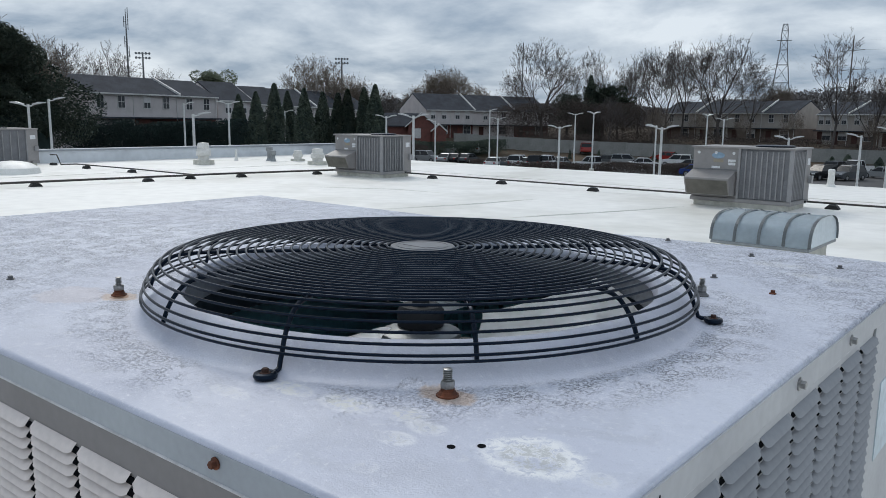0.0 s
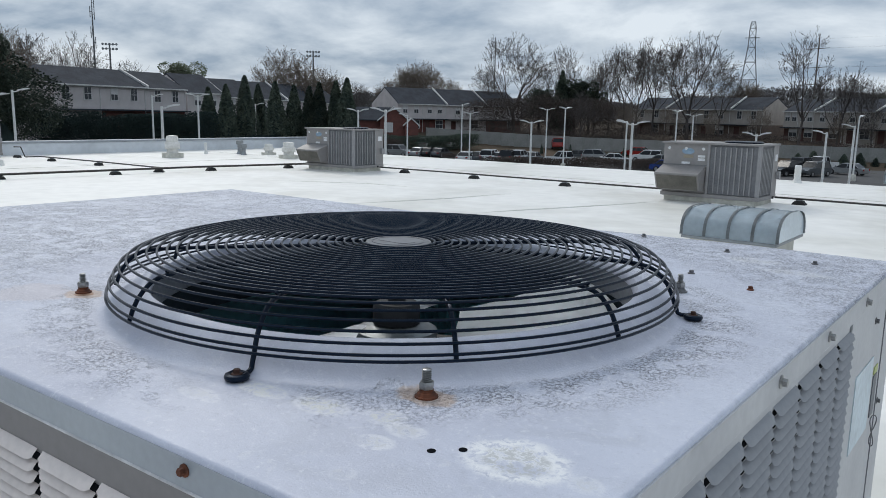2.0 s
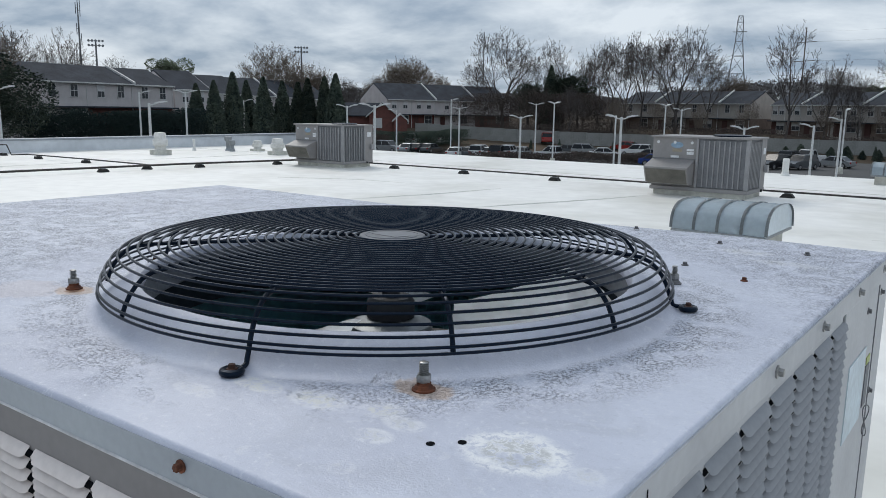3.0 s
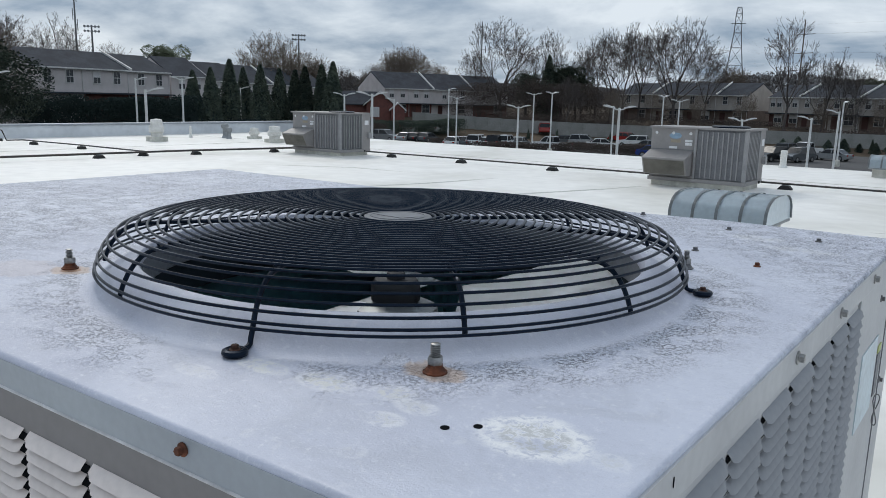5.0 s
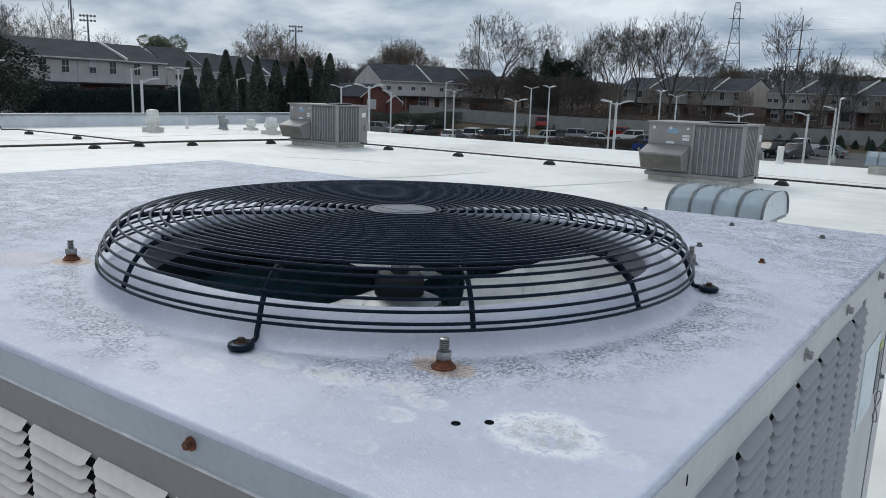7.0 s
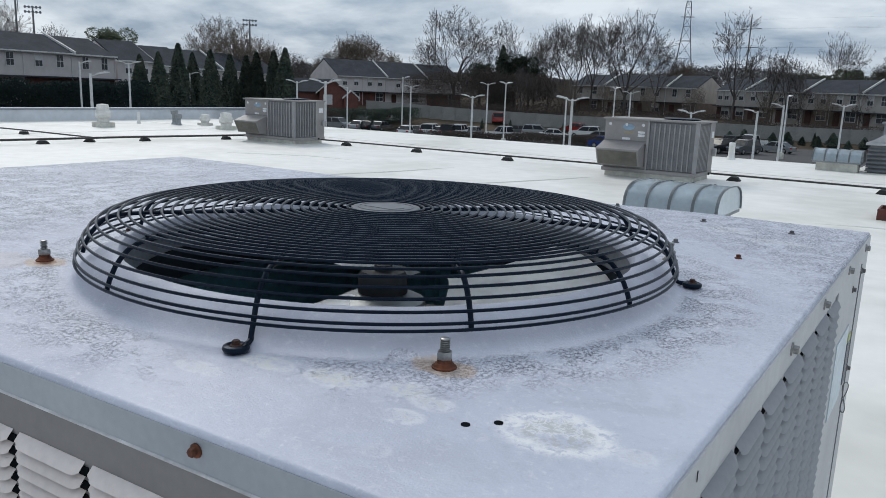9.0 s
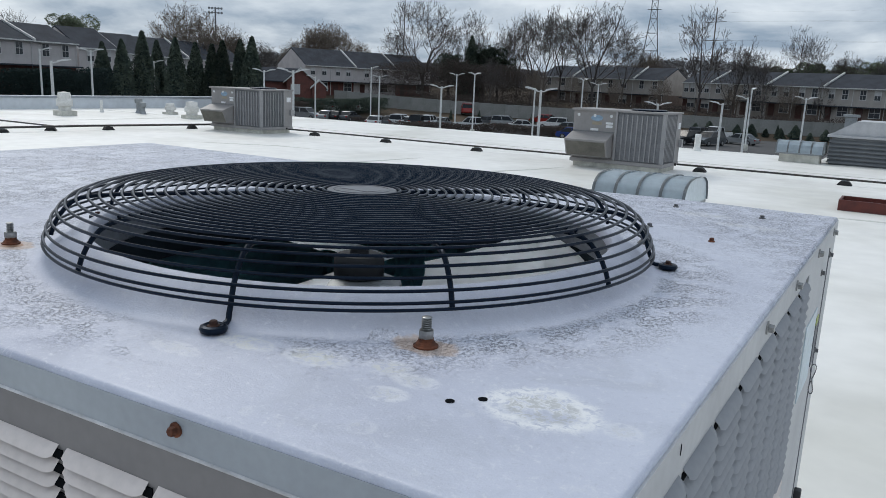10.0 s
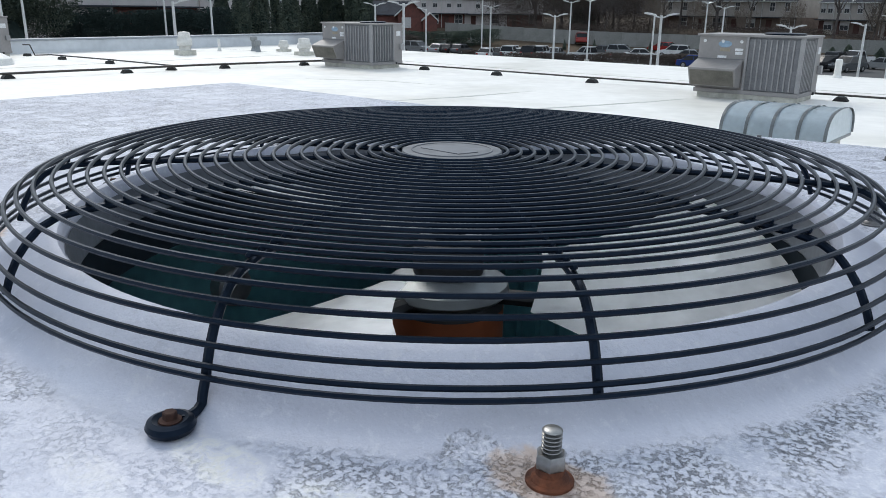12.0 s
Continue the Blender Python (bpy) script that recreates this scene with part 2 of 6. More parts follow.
def ring(bm, radius, r, z, n=96, m=6, centre=(0, 0)):
    """A wire hoop about the z axis."""
    rows = []
    for k in range(n):
        a = 2 * math.pi * k / n
        c, s = math.cos(a), math.sin(a)
        rows.append([bm.verts.new((centre[0] + c * (radius + r * math.cos(q)), centre[1] + s * (radius + r * math.cos(q)), z + r * math.sin(q))) for q in (2 * math.pi * j / m for j in range(m))])
    for k in range(n):
        for j in range(m):
            bm.faces.new((rows[k][j], rows[(k + 1) % n][j], rows[(k + 1) % n][(j + 1) % m], rows[k][(j + 1) % m]))
    return bm


def lathe(bm, profile, n=48, centre=(0, 0), close=True):
    """A turned shape from (radius, height) pairs, from the bottom up or the top down."""
    rows = [[bm.verts.new((centre[0] + r * math.cos(2 * math.pi * k / n), centre[1] + r * math.sin(2 * math.pi * k / n), z)) for k in range(n)] for r, z in profile]
    for a, b in zip(rows, rows[1:]):
        for k in range(n):
            bm.faces.new((a[k], a[(k + 1) % n], b[(k + 1) % n], b[k]))
    if close:
        if profile[0][0] > 1e-5:
            bm.faces.new(rows[0][::-1])
        if profile[-1][0] > 1e-5:
            bm.faces.new(rows[-1])
    return bm


def prism(bm, outline, depth, axis="y", at=0.0):
    """An outline of (a, b) pairs, drawn out by depth. axis y: (x, z) outline; axis x: (y, z); axis z: (x, y)."""
    def place(a, b, c):
        return {"y": (a, c, b), "x": (c, a, b), "z": (a, b, c)}[axis]
    r0 = [bm.verts.new(place(a, b, at)) for a, b in outline]
    r1 = [bm.verts.new(place(a, b, at + depth)) for a, b in outline]
    bm.faces.new(r0)
    bm.faces.new(r1[::-1])
    k = len(outline)
    for j in range(k):
        bm.faces.new((r0[j], r1[j], r1[(j + 1) % k], r0[(j + 1) % k]))
    return bm


def mesh_of(name, bm, material, smooth=False):
    bmesh.ops.recalc_face_normals(bm, faces=bm.faces)
    me = bpy.data.meshes.new(name)
    bm.to_mesh(me)
    bm.free()
    me.materials.append(material)
    if smooth:
        me.polygons.foreach_set("use_smooth", [True] * len(me.polygons))
        me.set_sharp_from_angle(angle=radians(40))
    return me


def part(name, bm, material, parent=None, label="", smooth=True):
    ob = new(name, mesh_of(name, bm, material, smooth))
    if parent:
        ob.parent = parent
    if label:
        ob["label"] = label
    return ob


def share(name, me, parent, m, label=""):
    ob = new(name, me)
    if parent:
        ob.parent = parent
    ob.matrix_basis = m
    if label:
        ob["label"] = label
    return ob


def thing(name, m, label, category, group="", kind=""):
    ob = new(name)
    ob.matrix_basis = m
    ob.empty_display_size = 0.2
    return tagged(ob, label, category, group, kind)


def spot(bearing, distance):
    """A place by its bearing (degrees left of north) and its distance from the near corner of the unit."""
    return (0.7 - math.sin(radians(bearing)) * distance, -0.8 + math.cos(radians(bearing)) * distance)


ROOF_Z, LOT_Z = -1.4, -6.2


def ground_z(x, y):
    """The car park is level; beyond it a bank climbs to the houses."""
    d = math.hypot(x, y)
    bank = min(max((d - 114) / 36, 0), 1)
    far = min(max((d - 260) / 900, 0), 1)
    return LOT_Z + 3.2 * bank * bank * (3 - 2 * bank) + 9 * far


def weathered_top():
    """Pale blue-grey paint of the big top panel: chalky, speckled, with pale water stains and a rust bloom round each bolt."""
    m = bpy.data.materials.new("weathered_top_paint")
    m.use_nodes = True
    n, l = m.node_tree.nodes, m.node_tree.links
    b = n["Principled BSDF"]
    tc = n.new("ShaderNodeTexCoord")
    where = tc.outputs["Object"]

    def tex(scale, detail=6.0, rough=0.55, distortion=0.0, stretch=None):
        t = n.new("ShaderNodeTexNoise")
        t.inputs["Scale"].default_value, t.inputs["Detail"].default_value = scale, detail
        t.inputs["Roughness"].default_value, t.inputs["Distortion"].default_value = rough, distortion
        v = where
        if stretch:
            mp = n.new("ShaderNodeMapping")
            mp.inputs["Scale"].default_value = stretch
            l.new(where, mp.inputs["Vector"])
            v = mp.outputs[0]
        l.new(v, t.inputs["Vector"])
        return t.outputs["Fac"]

    def span(v, a, b2, to0=0.0, to1=1.0):
        r = n.new("ShaderNodeMapRange")
        r.interpolation_type = "SMOOTHSTEP"
        for k, x in zip(("From Min", "From Max", "To Min", "To Max"), (a, b2, to0, to1)):
            r.inputs[k].default_value = x
        l.new(v, r.inputs["Value"])
        return r.outputs[0]

    def mul(a, b2):
        r = n.new("ShaderNodeMath")
        r.operation = "MULTIPLY"
        for k, v in enumerate((a, b2)):
            if isinstance(v, float):
                r.inputs[k].default_value = v
            else:
                l.new(v, r.inputs[k])
        return r.outputs[0]

    def add(a, b2, op="ADD"):
        r = n.new("ShaderNodeMath")
        r.operation = op
        l.new(a, r.inputs[0])
        if isinstance(b2, float):
            r.inputs[1].default_value = b2
        else:
            l.new(b2, r.inputs[1])
        return r.outputs[0]

    def mix(fac, a, b2):
        r = n.new("ShaderNodeMix")
        r.data_type = "RGBA"
        l.new(fac, r.inputs["Factor"])
        for k, v in ((6, a), (7, b2)):
            if isinstance(v, tuple):
                r.inputs[k].default_value = (*v, 1)
            else:
                l.new(v, r.inputs[k])
        return r.outputs[2]

    def near(x, y, sx, sy, wobble):
        """1 at the place, falling to 0 at an uneven rim."""
        mp = n.new("ShaderNodeVectorMath")
        mp.operation = "SUBTRACT"
        l.new(where, mp.inputs[0])
        mp.inputs[1].default_value = (x, y, 0)
        sc = n.new("ShaderNodeVectorMath")
        sc.operation = "DIVIDE"
        l.new(mp.outputs[0], sc.inputs[0])
        sc.inputs[1].default_value = (sx, sy, 1000)
        ln = n.new("ShaderNodeVectorMath")
        ln.operation = "LENGTH"
        l.new(sc.outputs[0], ln.inputs[0])
        d = add(ln.outputs["Value"], mul(wobble, 1.6))
        return span(d, 1.9, 1.62)

    broad = tex(2.6, 5)
    rough_w = tex(26, 5, 0.65)
    speck = tex(150, 5, 0.6, 0.4)
    flake = tex(270, 7, 0.72, 0.3)
    zones = tex(4.2, 4, 0.6)
    grit = tex(420, 3, 0.6)
    mottle = tex(120, 5, 0.75, 0.5)
    base = mix(span(broad, 0.35, 0.68), (0.435, 0.458, 0.552), (0.555, 0.582, 0.675))
    base = mix(mul(span(tex(9, 6, 0.65, 0.8, (1.0, 1.6, 1.0)), 0.50, 0.72), 0.35), base, (0.36, 0.38, 0.44))
    base = mix(mul(span(tex(34, 4, 0.6, 1.2), 0.60, 0.70), 0.3), base, (0.66, 0.67, 0.70))
    # chalky mottle: small pale and dull flecks all over, coarser at the back
    fleck = tex(120, 8, 0.78, 0.3)
    base = mix(mul(span(fleck, 0.54, 0.66), 0.34), base, (0.72, 0.735, 0.78))
    base = mix(mul(span(fleck, 0.46, 0.34), 0.30), base, (0.33, 0.35, 0.41))
    base = mix(mul(span(tex(620, 3, 0.7), 0.55, 0.72), 0.25), base, (0.74, 0.75, 0.79))
    # flaking grey pits, thickest in drifts and in a belt round the fan
    ln = n.new("ShaderNodeVectorMath")
    ln.operation = "LENGTH"
    flat2 = n.new("ShaderNodeVectorMath")
    flat2.operation = "MULTIPLY"
    l.new(where, flat2.inputs[0])
    flat2.inputs[1].default_value = (1, 1, 0)
    l.new(flat2.outputs[0], ln.inputs[0])
    belt = mul(span(ln.outputs["Value"], 0.385, 0.405), span(ln.outputs["Value"], 0.505, 0.42))
    left = span(ln.outputs["Value"], 0.42, 0.7)
    axes = n.new("ShaderNodeSeparateXYZ")
    l.new(where, axes.inputs[0])
    back = span(axes.outputs["Y"], -0.25, 0.10)
    west = span(axes.outputs["X"], -0.10, -0.45)
    worn = add(back, west, "MAXIMUM")
    drift = add(mul(belt, span(axes.outputs["Y"], -0.42, -0.12, 0.68, 1.0)), mul(mul(left, worn), 1.0), "MAXIMUM")
    drift = mul(drift, span(near(0.15, -0.405, 0.11, 0.045, rough_w), 0.0, 1.0, 1.0, 0.25))
    drift = add(drift, mul(near(0.262, -0.298, 0.022, 0.016, rough_w), 1.0), "MAXIMUM")
    flat_area = span(ln.outputs["Value"], 0.385, 0.41)
    base = mix(mul(mul(span(speck, 0.56, 0.70), span(zones, 0.40, 0.60)), mul(flat_area, 0.6)), base, (0.66, 0.68, 0.73))
    pits = mul(span(flake, 0.50, 0.58), mul(drift, mul(span(zones, 0.26, 0.46), span(rough_w, 0.38, 0.58))))
    base = mix(mul(pits, 0.8), base, (0.14, 0.15, 0.17))
    base = mix(mul(mul(span(fleck, 0.50, 0.62), mul(worn, left)), 0.30), base, (0.70, 0.765, 0.81))
    base = mix(mul(mul(span(fleck, 0.50, 0.40), mul(worn, left)), 0.55), base, (0.29, 0.305, 0.36))
    pale = tex(120, 6, 0.7, 0.6)
    base = mix(mul(mul(span(flake, 0.47, 0.40), drift), 0.55), base, (0.72, 0.735, 0.79))
    base = mix(mul(mul(span(pale, 0.50, 0.62), drift), 0.42), base, (0.70, 0.71, 0.76))
    # pale water stains
    ragged = add(mul(rough_w, 0.5), mul(pale, 0.5))
    for x, y, sx, sy, amount in ((0.427, -0.346, 0.045, 0.037, 0.88), (0.299, -0.349, 0.024, 0.017, 0.34), (0.329, -0.359, 0.021, 0.014, 0.42), (0.239, -0.366, 0.032, 0.019, 0.36), (0.326, -0.391, 0.018, 0.014, 0.45), (0.172, -0.376, 0.030, 0.014, 0.35), (0.138, -0.418, 0.030, 0.012, 0.3), (0.484, -0.348, 0.015, 0.013, 0.32), (0.344, -0.444, 0.012, 0.010, 0.25), (0.31, 0.62, 0.05, 0.03, 0.4), (0.40, 0.55, 0.06, 0.025, 0.35)):
        rim = near(x, y, sx, sy, ragged)
        core = mul(rim, mul(span(rough_w, 0.30, 0.50), span(pale, 0.36, 0.52)))
        base = mix(mul(core, amount), base, (0.80, 0.805, 0.81))
        base = mix(mul(mul(near(x, y, sx * 0.62, sy * 0.62, ragged), span(mottle, 0.46, 0.56)), amount * 0.85), base, (0.41, 0.42, 0.425))
    for x, y, sx, sy in ((0.172, -0.376, 0.030, 0.014), (0.239, -0.366, 0.026, 0.014), (0.299, -0.349, 0.014, 0.010)):
        base = mix(mul(mul(near(x, y, sx, sy, ragged), span(pale, 0.44, 0.58)), 0.4), base, (0.66, 0.66, 0.58))
    for x, y in ((0.294, -0.290), (-0.3, -0.3)):
        base = mix(mul(near(x, y, 0.030, 0.022, rough_w), 0.62), base, (0.52, 0.36, 0.24))
        base = mix(mul(near(x, y, 0.013, 0.012, rough_w), 0.8), base, (0.30, 0.13, 0.05))
    base = mix(mul(near(-0.36, -0.34, 0.06, 0.05, rough_w), 0.25), base, (0.50, 0.38, 0.33))
    l.new(base, b.inputs["Base Color"])
    b.inputs["Specular IOR Level"].default_value = 0.4
    l.new(span(zones, 0.3, 0.7, 0.38, 0.6), b.inputs["Roughness"])
    bn = n.new("ShaderNodeBump")
    bn.inputs["Strength"].default_value, bn.inputs["Distance"].default_value = 0.9, 0.0014
    l.new(add(mul(pits, -0.7), mul(grit, 0.35)), bn.inputs["Height"])
    l.new(bn.outputs[0], b.inputs["Normal"])
    return m


M_TOP = weathered_top()

# ---- ground, building and roof ----
bm = bmesh.new()
radii = [0, 30, 60, 85, 100, 107, 111, 114, 118, 122, 127, 132, 137, 142, 147, 152, 160, 200, 260, 350, 500, 800, 1200, 2200, 4500]
rows = []
for r in radii:
    row = []
    for k in range(96 if r else 1):
        x, y = r * math.cos(2 * math.pi * k / 96), r * math.sin(2 * math.pi * k / 96)
        row.append(bm.verts.new((x, y, ground_z(x, y) + (noise.noise((x * 0.05, y * 0.05, 3)) * 0.25 if 112 < r < 800 else 0))))
    rows.append(row)
for k in range(96):
    bm.faces.new((rows[0][0], rows[1][k], rows[1][(k + 1) % 96]))
for a, b in zip(rows[1:], rows[2:]):
    for k in range(96):
        bm.faces.new((a[k], b[k], b[(k + 1) % 96], a[(k + 1) % 96]))
M_GROUND = mat("mulch_and_grass", (0.105, 0.078, 0.056), 0.95, dark=(0.062, 0.053, 0.040), scale=0.12, fine=1.5, grain=0.25, spec=0.1)
tagged(part("ground", bm, M_GROUND), "brown winter ground with mulch and thin grass", "ground", kind="structure")

EDGE_W, EDGE_N, EDGE_E, EDGE_S = -26.6, 21.7, 34.0, -45.0
bm = box(bmesh.new(), (EDGE_W, EDGE_S, LOT_Z - 0.3), (EDGE_E, EDGE_N, ROOF_Z - 0.3))
tagged(part("building_wall", bm, M_WALL, smooth=False), "pale masonry walls of the flat-roofed building", "building", kind="structure")
bm = bmesh.new()
nx, ny = 60, 66
grid = [[bm.verts.new((EDGE_W - 0.1 + (EDGE_E - EDGE_W + 0.2) * i / nx, EDGE_S - 0.1 + (EDGE_N - EDGE_S + 0.2) * j / ny, ROOF_Z + (0.007 * noise.noise((i * 0.55, j * 0.55, 1)) if 0 < i < nx and 0 < j < ny else 0.03))) for j in range(ny + 1)] for i in range(nx + 1)]
for i in range(nx):
    for j in range(ny):
        bm.faces.new((grid[i][j], grid[i + 1][j], grid[i + 1][j + 1], grid[i][j + 1]))
edge = [e for e in bm.edges if e.is_boundary]
ext = bmesh.ops.extrude_edge_only(bm, edges=edge)
for v in [g for g in ext["geom"] if isinstance(g, bmesh.types.BMVert)]:
    v.co.z = ROOF_Z - 0.32
roof = tagged(part("roof", bm, M_ROOF), "white single-ply roof membrane with faint stains and laps", "roof", kind="structure")
for k, x in enumerate((-21.0, 1.7)):
    bm = box(bmesh.new(), (x, EDGE_S, ROOF_Z + 0.0), (x + 0.035, EDGE_N - 0.3, ROOF_Z + 0.007))
    part("lap", bm, M_LAP, roof, smooth=False)
for y in (17.6,):
    bm = box(bmesh.new(), (EDGE_W + 0.5, y, ROOF_Z + 0.0), (EDGE_E, y + 0.035, ROOF_Z + 0.007))
    part("lap", bm, M_LAP, roof, smooth=False)
for pts in ([(-6.9, 9.7), (-6.54, 10.7), (-6.14, 11.7), (-5.74, 12.74), (-5.45, 13.9)], [(-0.9, 10.75), (-0.25, 10.94), (0.6, 11.05), (1.6, 11.0)], [(-9.3, 9.1), (-8.6, 11.2), (-8.3, 13.0)], [(-13.6, 11.4), (-11.9, 12.3), (-10.2, 12.5)]):
    bm = tube(bmesh.new(), [(x, y, ROOF_Z - 0.012) for x, y in pts], [0.016] + [0.030] * (len(pts) - 2) + [0.016], 10)
    part("wrinkle", bm, M_LAP, roof, "low soiled fold in the membrane")
bm = box(bmesh.new(), (EDGE_W - 0.2, EDGE_S, ROOF_Z - 0.2), (EDGE_W + 0.15, EDGE_N + 2.5, ROOF_Z + 0.42), 0.02)
tagged(part("parapet", bm, M_PARAPET), "white membrane-clad parapet along the roof's edge", "parapet", kind="structure")
bm = box(bmesh.new(), (EDGE_W - 0.26, EDGE_S, ROOF_Z + 0.422), (EDGE_W + 0.2, EDGE_N + 2.5, ROOF_Z + 0.485), 0.015)
tagged(part("parapet_coping", bm, M_FLANGE), "pale grey metal coping on the parapet", "coping", kind="structure")

# ---- the air-conditioning unit in front of the camera ----
X0, X1, Y0, Y1 = -1.455, 0.513, -0.491, 0.797
XS = X1 + 0.004  # plane of the side panels' outer faces
unit = thing("air_conditioning_unit", pose(0, 0, 0), "large weathered grey rooftop air-conditioning unit with a round fan opening", "air conditioner")
CURB_TOP = ROOF_Z + 0.15
bm = bmesh.new()
N = 160
angles = sorted([2 * math.pi * k / N for k in range(N)] + [math.atan2(y, x) % (2 * math.pi) for x in (X0, X1) for y in (Y0, Y1)])


def on_rim(a):
    c, s = math.cos(a), math.sin(a)
    f = min((X1 if c > 0 else X0) / c if abs(c) > 1e-9 else 1e9, (Y1 if s > 0 else Y0) / s if abs(s) > 1e-9 else 1e9)
    return c * f, s * f


FL = 0.0285
SKEW = 0.035  # the front is not quite square to the sides
FRONT = Matrix.Translation((0.33, Y0, 0)) @ Matrix.Rotation(math.atan(SKEW), 4, 'Z') @ Matrix.Translation((-0.33, -Y0, 0))
loops = [[bm.verts.new((*on_rim(a), -FL)) for a in angles]]
for inset, z in ((0.0, -0.0048), (0.0004, -0.0031), (0.0013, -0.0015), (0.0028, -0.0005), (0.0044, -0.0001), (0.0060, 0.0)):
    loops.append([bm.verts.new((on_rim(a)[0] - math.copysign(inset, on_rim(a)[0]), on_rim(a)[1] - math.copysign(inset, on_rim(a)[1]), z)) for a in angles])
for r, z in ((0.395, 0.0), (0.388, 0.0008), (0.380, 0.004), (0.368, 0.0125), (0.352, 0.0225), (0.341, 0.0285), (0.335, 0.0305), (0.331, 0.0298), (0.328, 0.026), (0.3265, 0.018), (0.3265, 0.0)):
    loops.append([bm.verts.new((r * math.cos(a), r * math.sin(a), z)) for a in angles])
for row in loops[:7]:
    for v in row:
        # the sheet sags a little towards the far end
        if v.co.y > -0.3:
            v.co.z -= 0.013 * min(1.0, max(0.0, (0.2 - v.co.x) / 0.7))
        if v.co.y < -0.4:
            v.co.y += SKEW * (v.co.x - 0.33) * min(1.0, (-0.4 - v.co.y) / 0.09)
for a, b in zip(loops, loops[1:]):
    for k in range(len(angles)):
        bm.faces.new((a[k], a[(k + 1) % len(angles)], b[(k + 1) % len(angles)], b[k]))
part("top_panel", bm, M_TOP, unit, "chalky blue-grey painted sheet top with pale stains and rust marks")
# folded rim along the sides, 2 mm proud; shading sets the front tone darker, the side lighter
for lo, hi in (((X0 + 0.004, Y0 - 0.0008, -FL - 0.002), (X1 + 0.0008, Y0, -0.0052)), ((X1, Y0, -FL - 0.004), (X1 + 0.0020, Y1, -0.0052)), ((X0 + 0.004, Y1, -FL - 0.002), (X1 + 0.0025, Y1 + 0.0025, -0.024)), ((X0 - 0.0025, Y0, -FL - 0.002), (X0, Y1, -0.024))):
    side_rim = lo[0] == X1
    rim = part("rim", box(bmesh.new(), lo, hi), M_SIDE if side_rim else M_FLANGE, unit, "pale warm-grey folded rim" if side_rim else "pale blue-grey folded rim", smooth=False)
    if hi[1] == Y0:
        rim.matrix_basis = FRONT
part("hem", tube(bmesh.new(), [(X0 + 0.004, Y0 - 0.0006, -FL - 0.0028), (X1 + 0.0006, Y0 - 0.0006, -FL - 0.0028)], 0.0014, 6), M_HEM, unit, "pale hemmed edge below the rim").matrix_basis = FRONT
part("hem", tube(bmesh.new(), [(X1 + 0.0004, Y0, -FL - 0.0045), (X1 + 0.0004, Y1, -FL - 0.0045)], 0.0014, 6), M_HEM, unit, "pale hemmed edge below the rim")
I = 0.001
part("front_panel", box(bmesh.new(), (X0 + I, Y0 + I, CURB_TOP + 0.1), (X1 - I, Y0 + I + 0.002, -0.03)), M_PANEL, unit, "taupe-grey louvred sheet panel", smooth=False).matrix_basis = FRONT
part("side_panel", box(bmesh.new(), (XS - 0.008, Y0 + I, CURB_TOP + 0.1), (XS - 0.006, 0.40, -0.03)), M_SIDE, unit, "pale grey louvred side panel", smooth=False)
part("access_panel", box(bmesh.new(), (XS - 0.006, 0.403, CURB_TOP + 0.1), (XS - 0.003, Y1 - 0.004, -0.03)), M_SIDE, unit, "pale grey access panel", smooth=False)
part("back_panel", box(bmesh.new(), (X0 + I, Y1 - I, CURB_TOP + 0.1), (X1 - I, Y1 - I + 0.002, -0.03)), M_PANEL, unit, smooth=False)
part("end_panel", box(bmesh.new(), (X0 + I, Y0 + I, CURB_TOP + 0.1), (X0 + I + 0.002, Y1 - I, -0.03)), M_PANEL, unit, smooth=False)
part("base_rail", box(bmesh.new(), (X0 + 0.002, Y0 + 0.002, CURB_TOP), (X1 - 0.002, Y1 - 0.002, CURB_TOP + 0.1), 0.004), M_SIDE, unit, smooth=False)
part("curb", box(bmesh.new(), (X0 + 0.05, Y0 + 0.05, ROOF_Z - 0.02), (X1 - 0.05, Y1 - 0.05, CURB_TOP - 0.002), 0.006), M_CURB, unit, "stained white roof curb", smooth=False)
# corner post at the near corner
part("corner_post", box(bmesh.new(), (X1 - 0.05, Y0 + 0.006, CURB_TOP + 0.1), (X1 - 0.005, Y0 + 0.011, -0.032)), M_SIDE, unit, smooth=False).matrix_basis = FRONT


def louvre_mesh(width, name):
    """One stamped louvre: a hood with rounded ends, open below. It runs along x and stands out towards -y."""
    b2 = bmesh.new()
    h, out = 0.0100, 0.0085
    us = (0, 0.008, 0.025, 0.05, 0.085, 0.12, 0.5, 0.88, 0.915, 0.95, 0.975, 0.992, 1)
    n = len(us) - 1
    top, mid, lip = [], [], []
    for k in range(n + 1):
        u = us[k]
        x = width * u
        e = min(1.0, math.sqrt(max(0.0, 1 - (max(0, 0.12 - min(u, 1 - u)) / 0.12) ** 2)))
        top.append(b2.verts.new((x, 0, 0)))
        mid.append(b2.verts.new((x, -out * 0.62 * max(e, 0.6), -h * 0.35)))
        lip.append(b2.verts.new((x, -out * max(e, 0.6) - 0.0003, -h * (0.6 + 0.4 * e))))
    for r0, r1 in ((top, mid), (mid, lip)):
        for k in range(n):
            b2.faces.new((r0[k], r0[k + 1], r1[k + 1], r1[k]))
    me = bpy.data.meshes.new(name)
    b2.to_mesh(me)
    b2.free()
    me.materials.append(M_LOUVRE)
    me.polygons.foreach_set("use_smooth", [True] * len(me.polygons))
    return me


# dark slab in place of the shaded opening under a louvre's lip
def louvre_slot_shade(width):
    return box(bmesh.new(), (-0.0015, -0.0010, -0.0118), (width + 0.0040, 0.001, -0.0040))


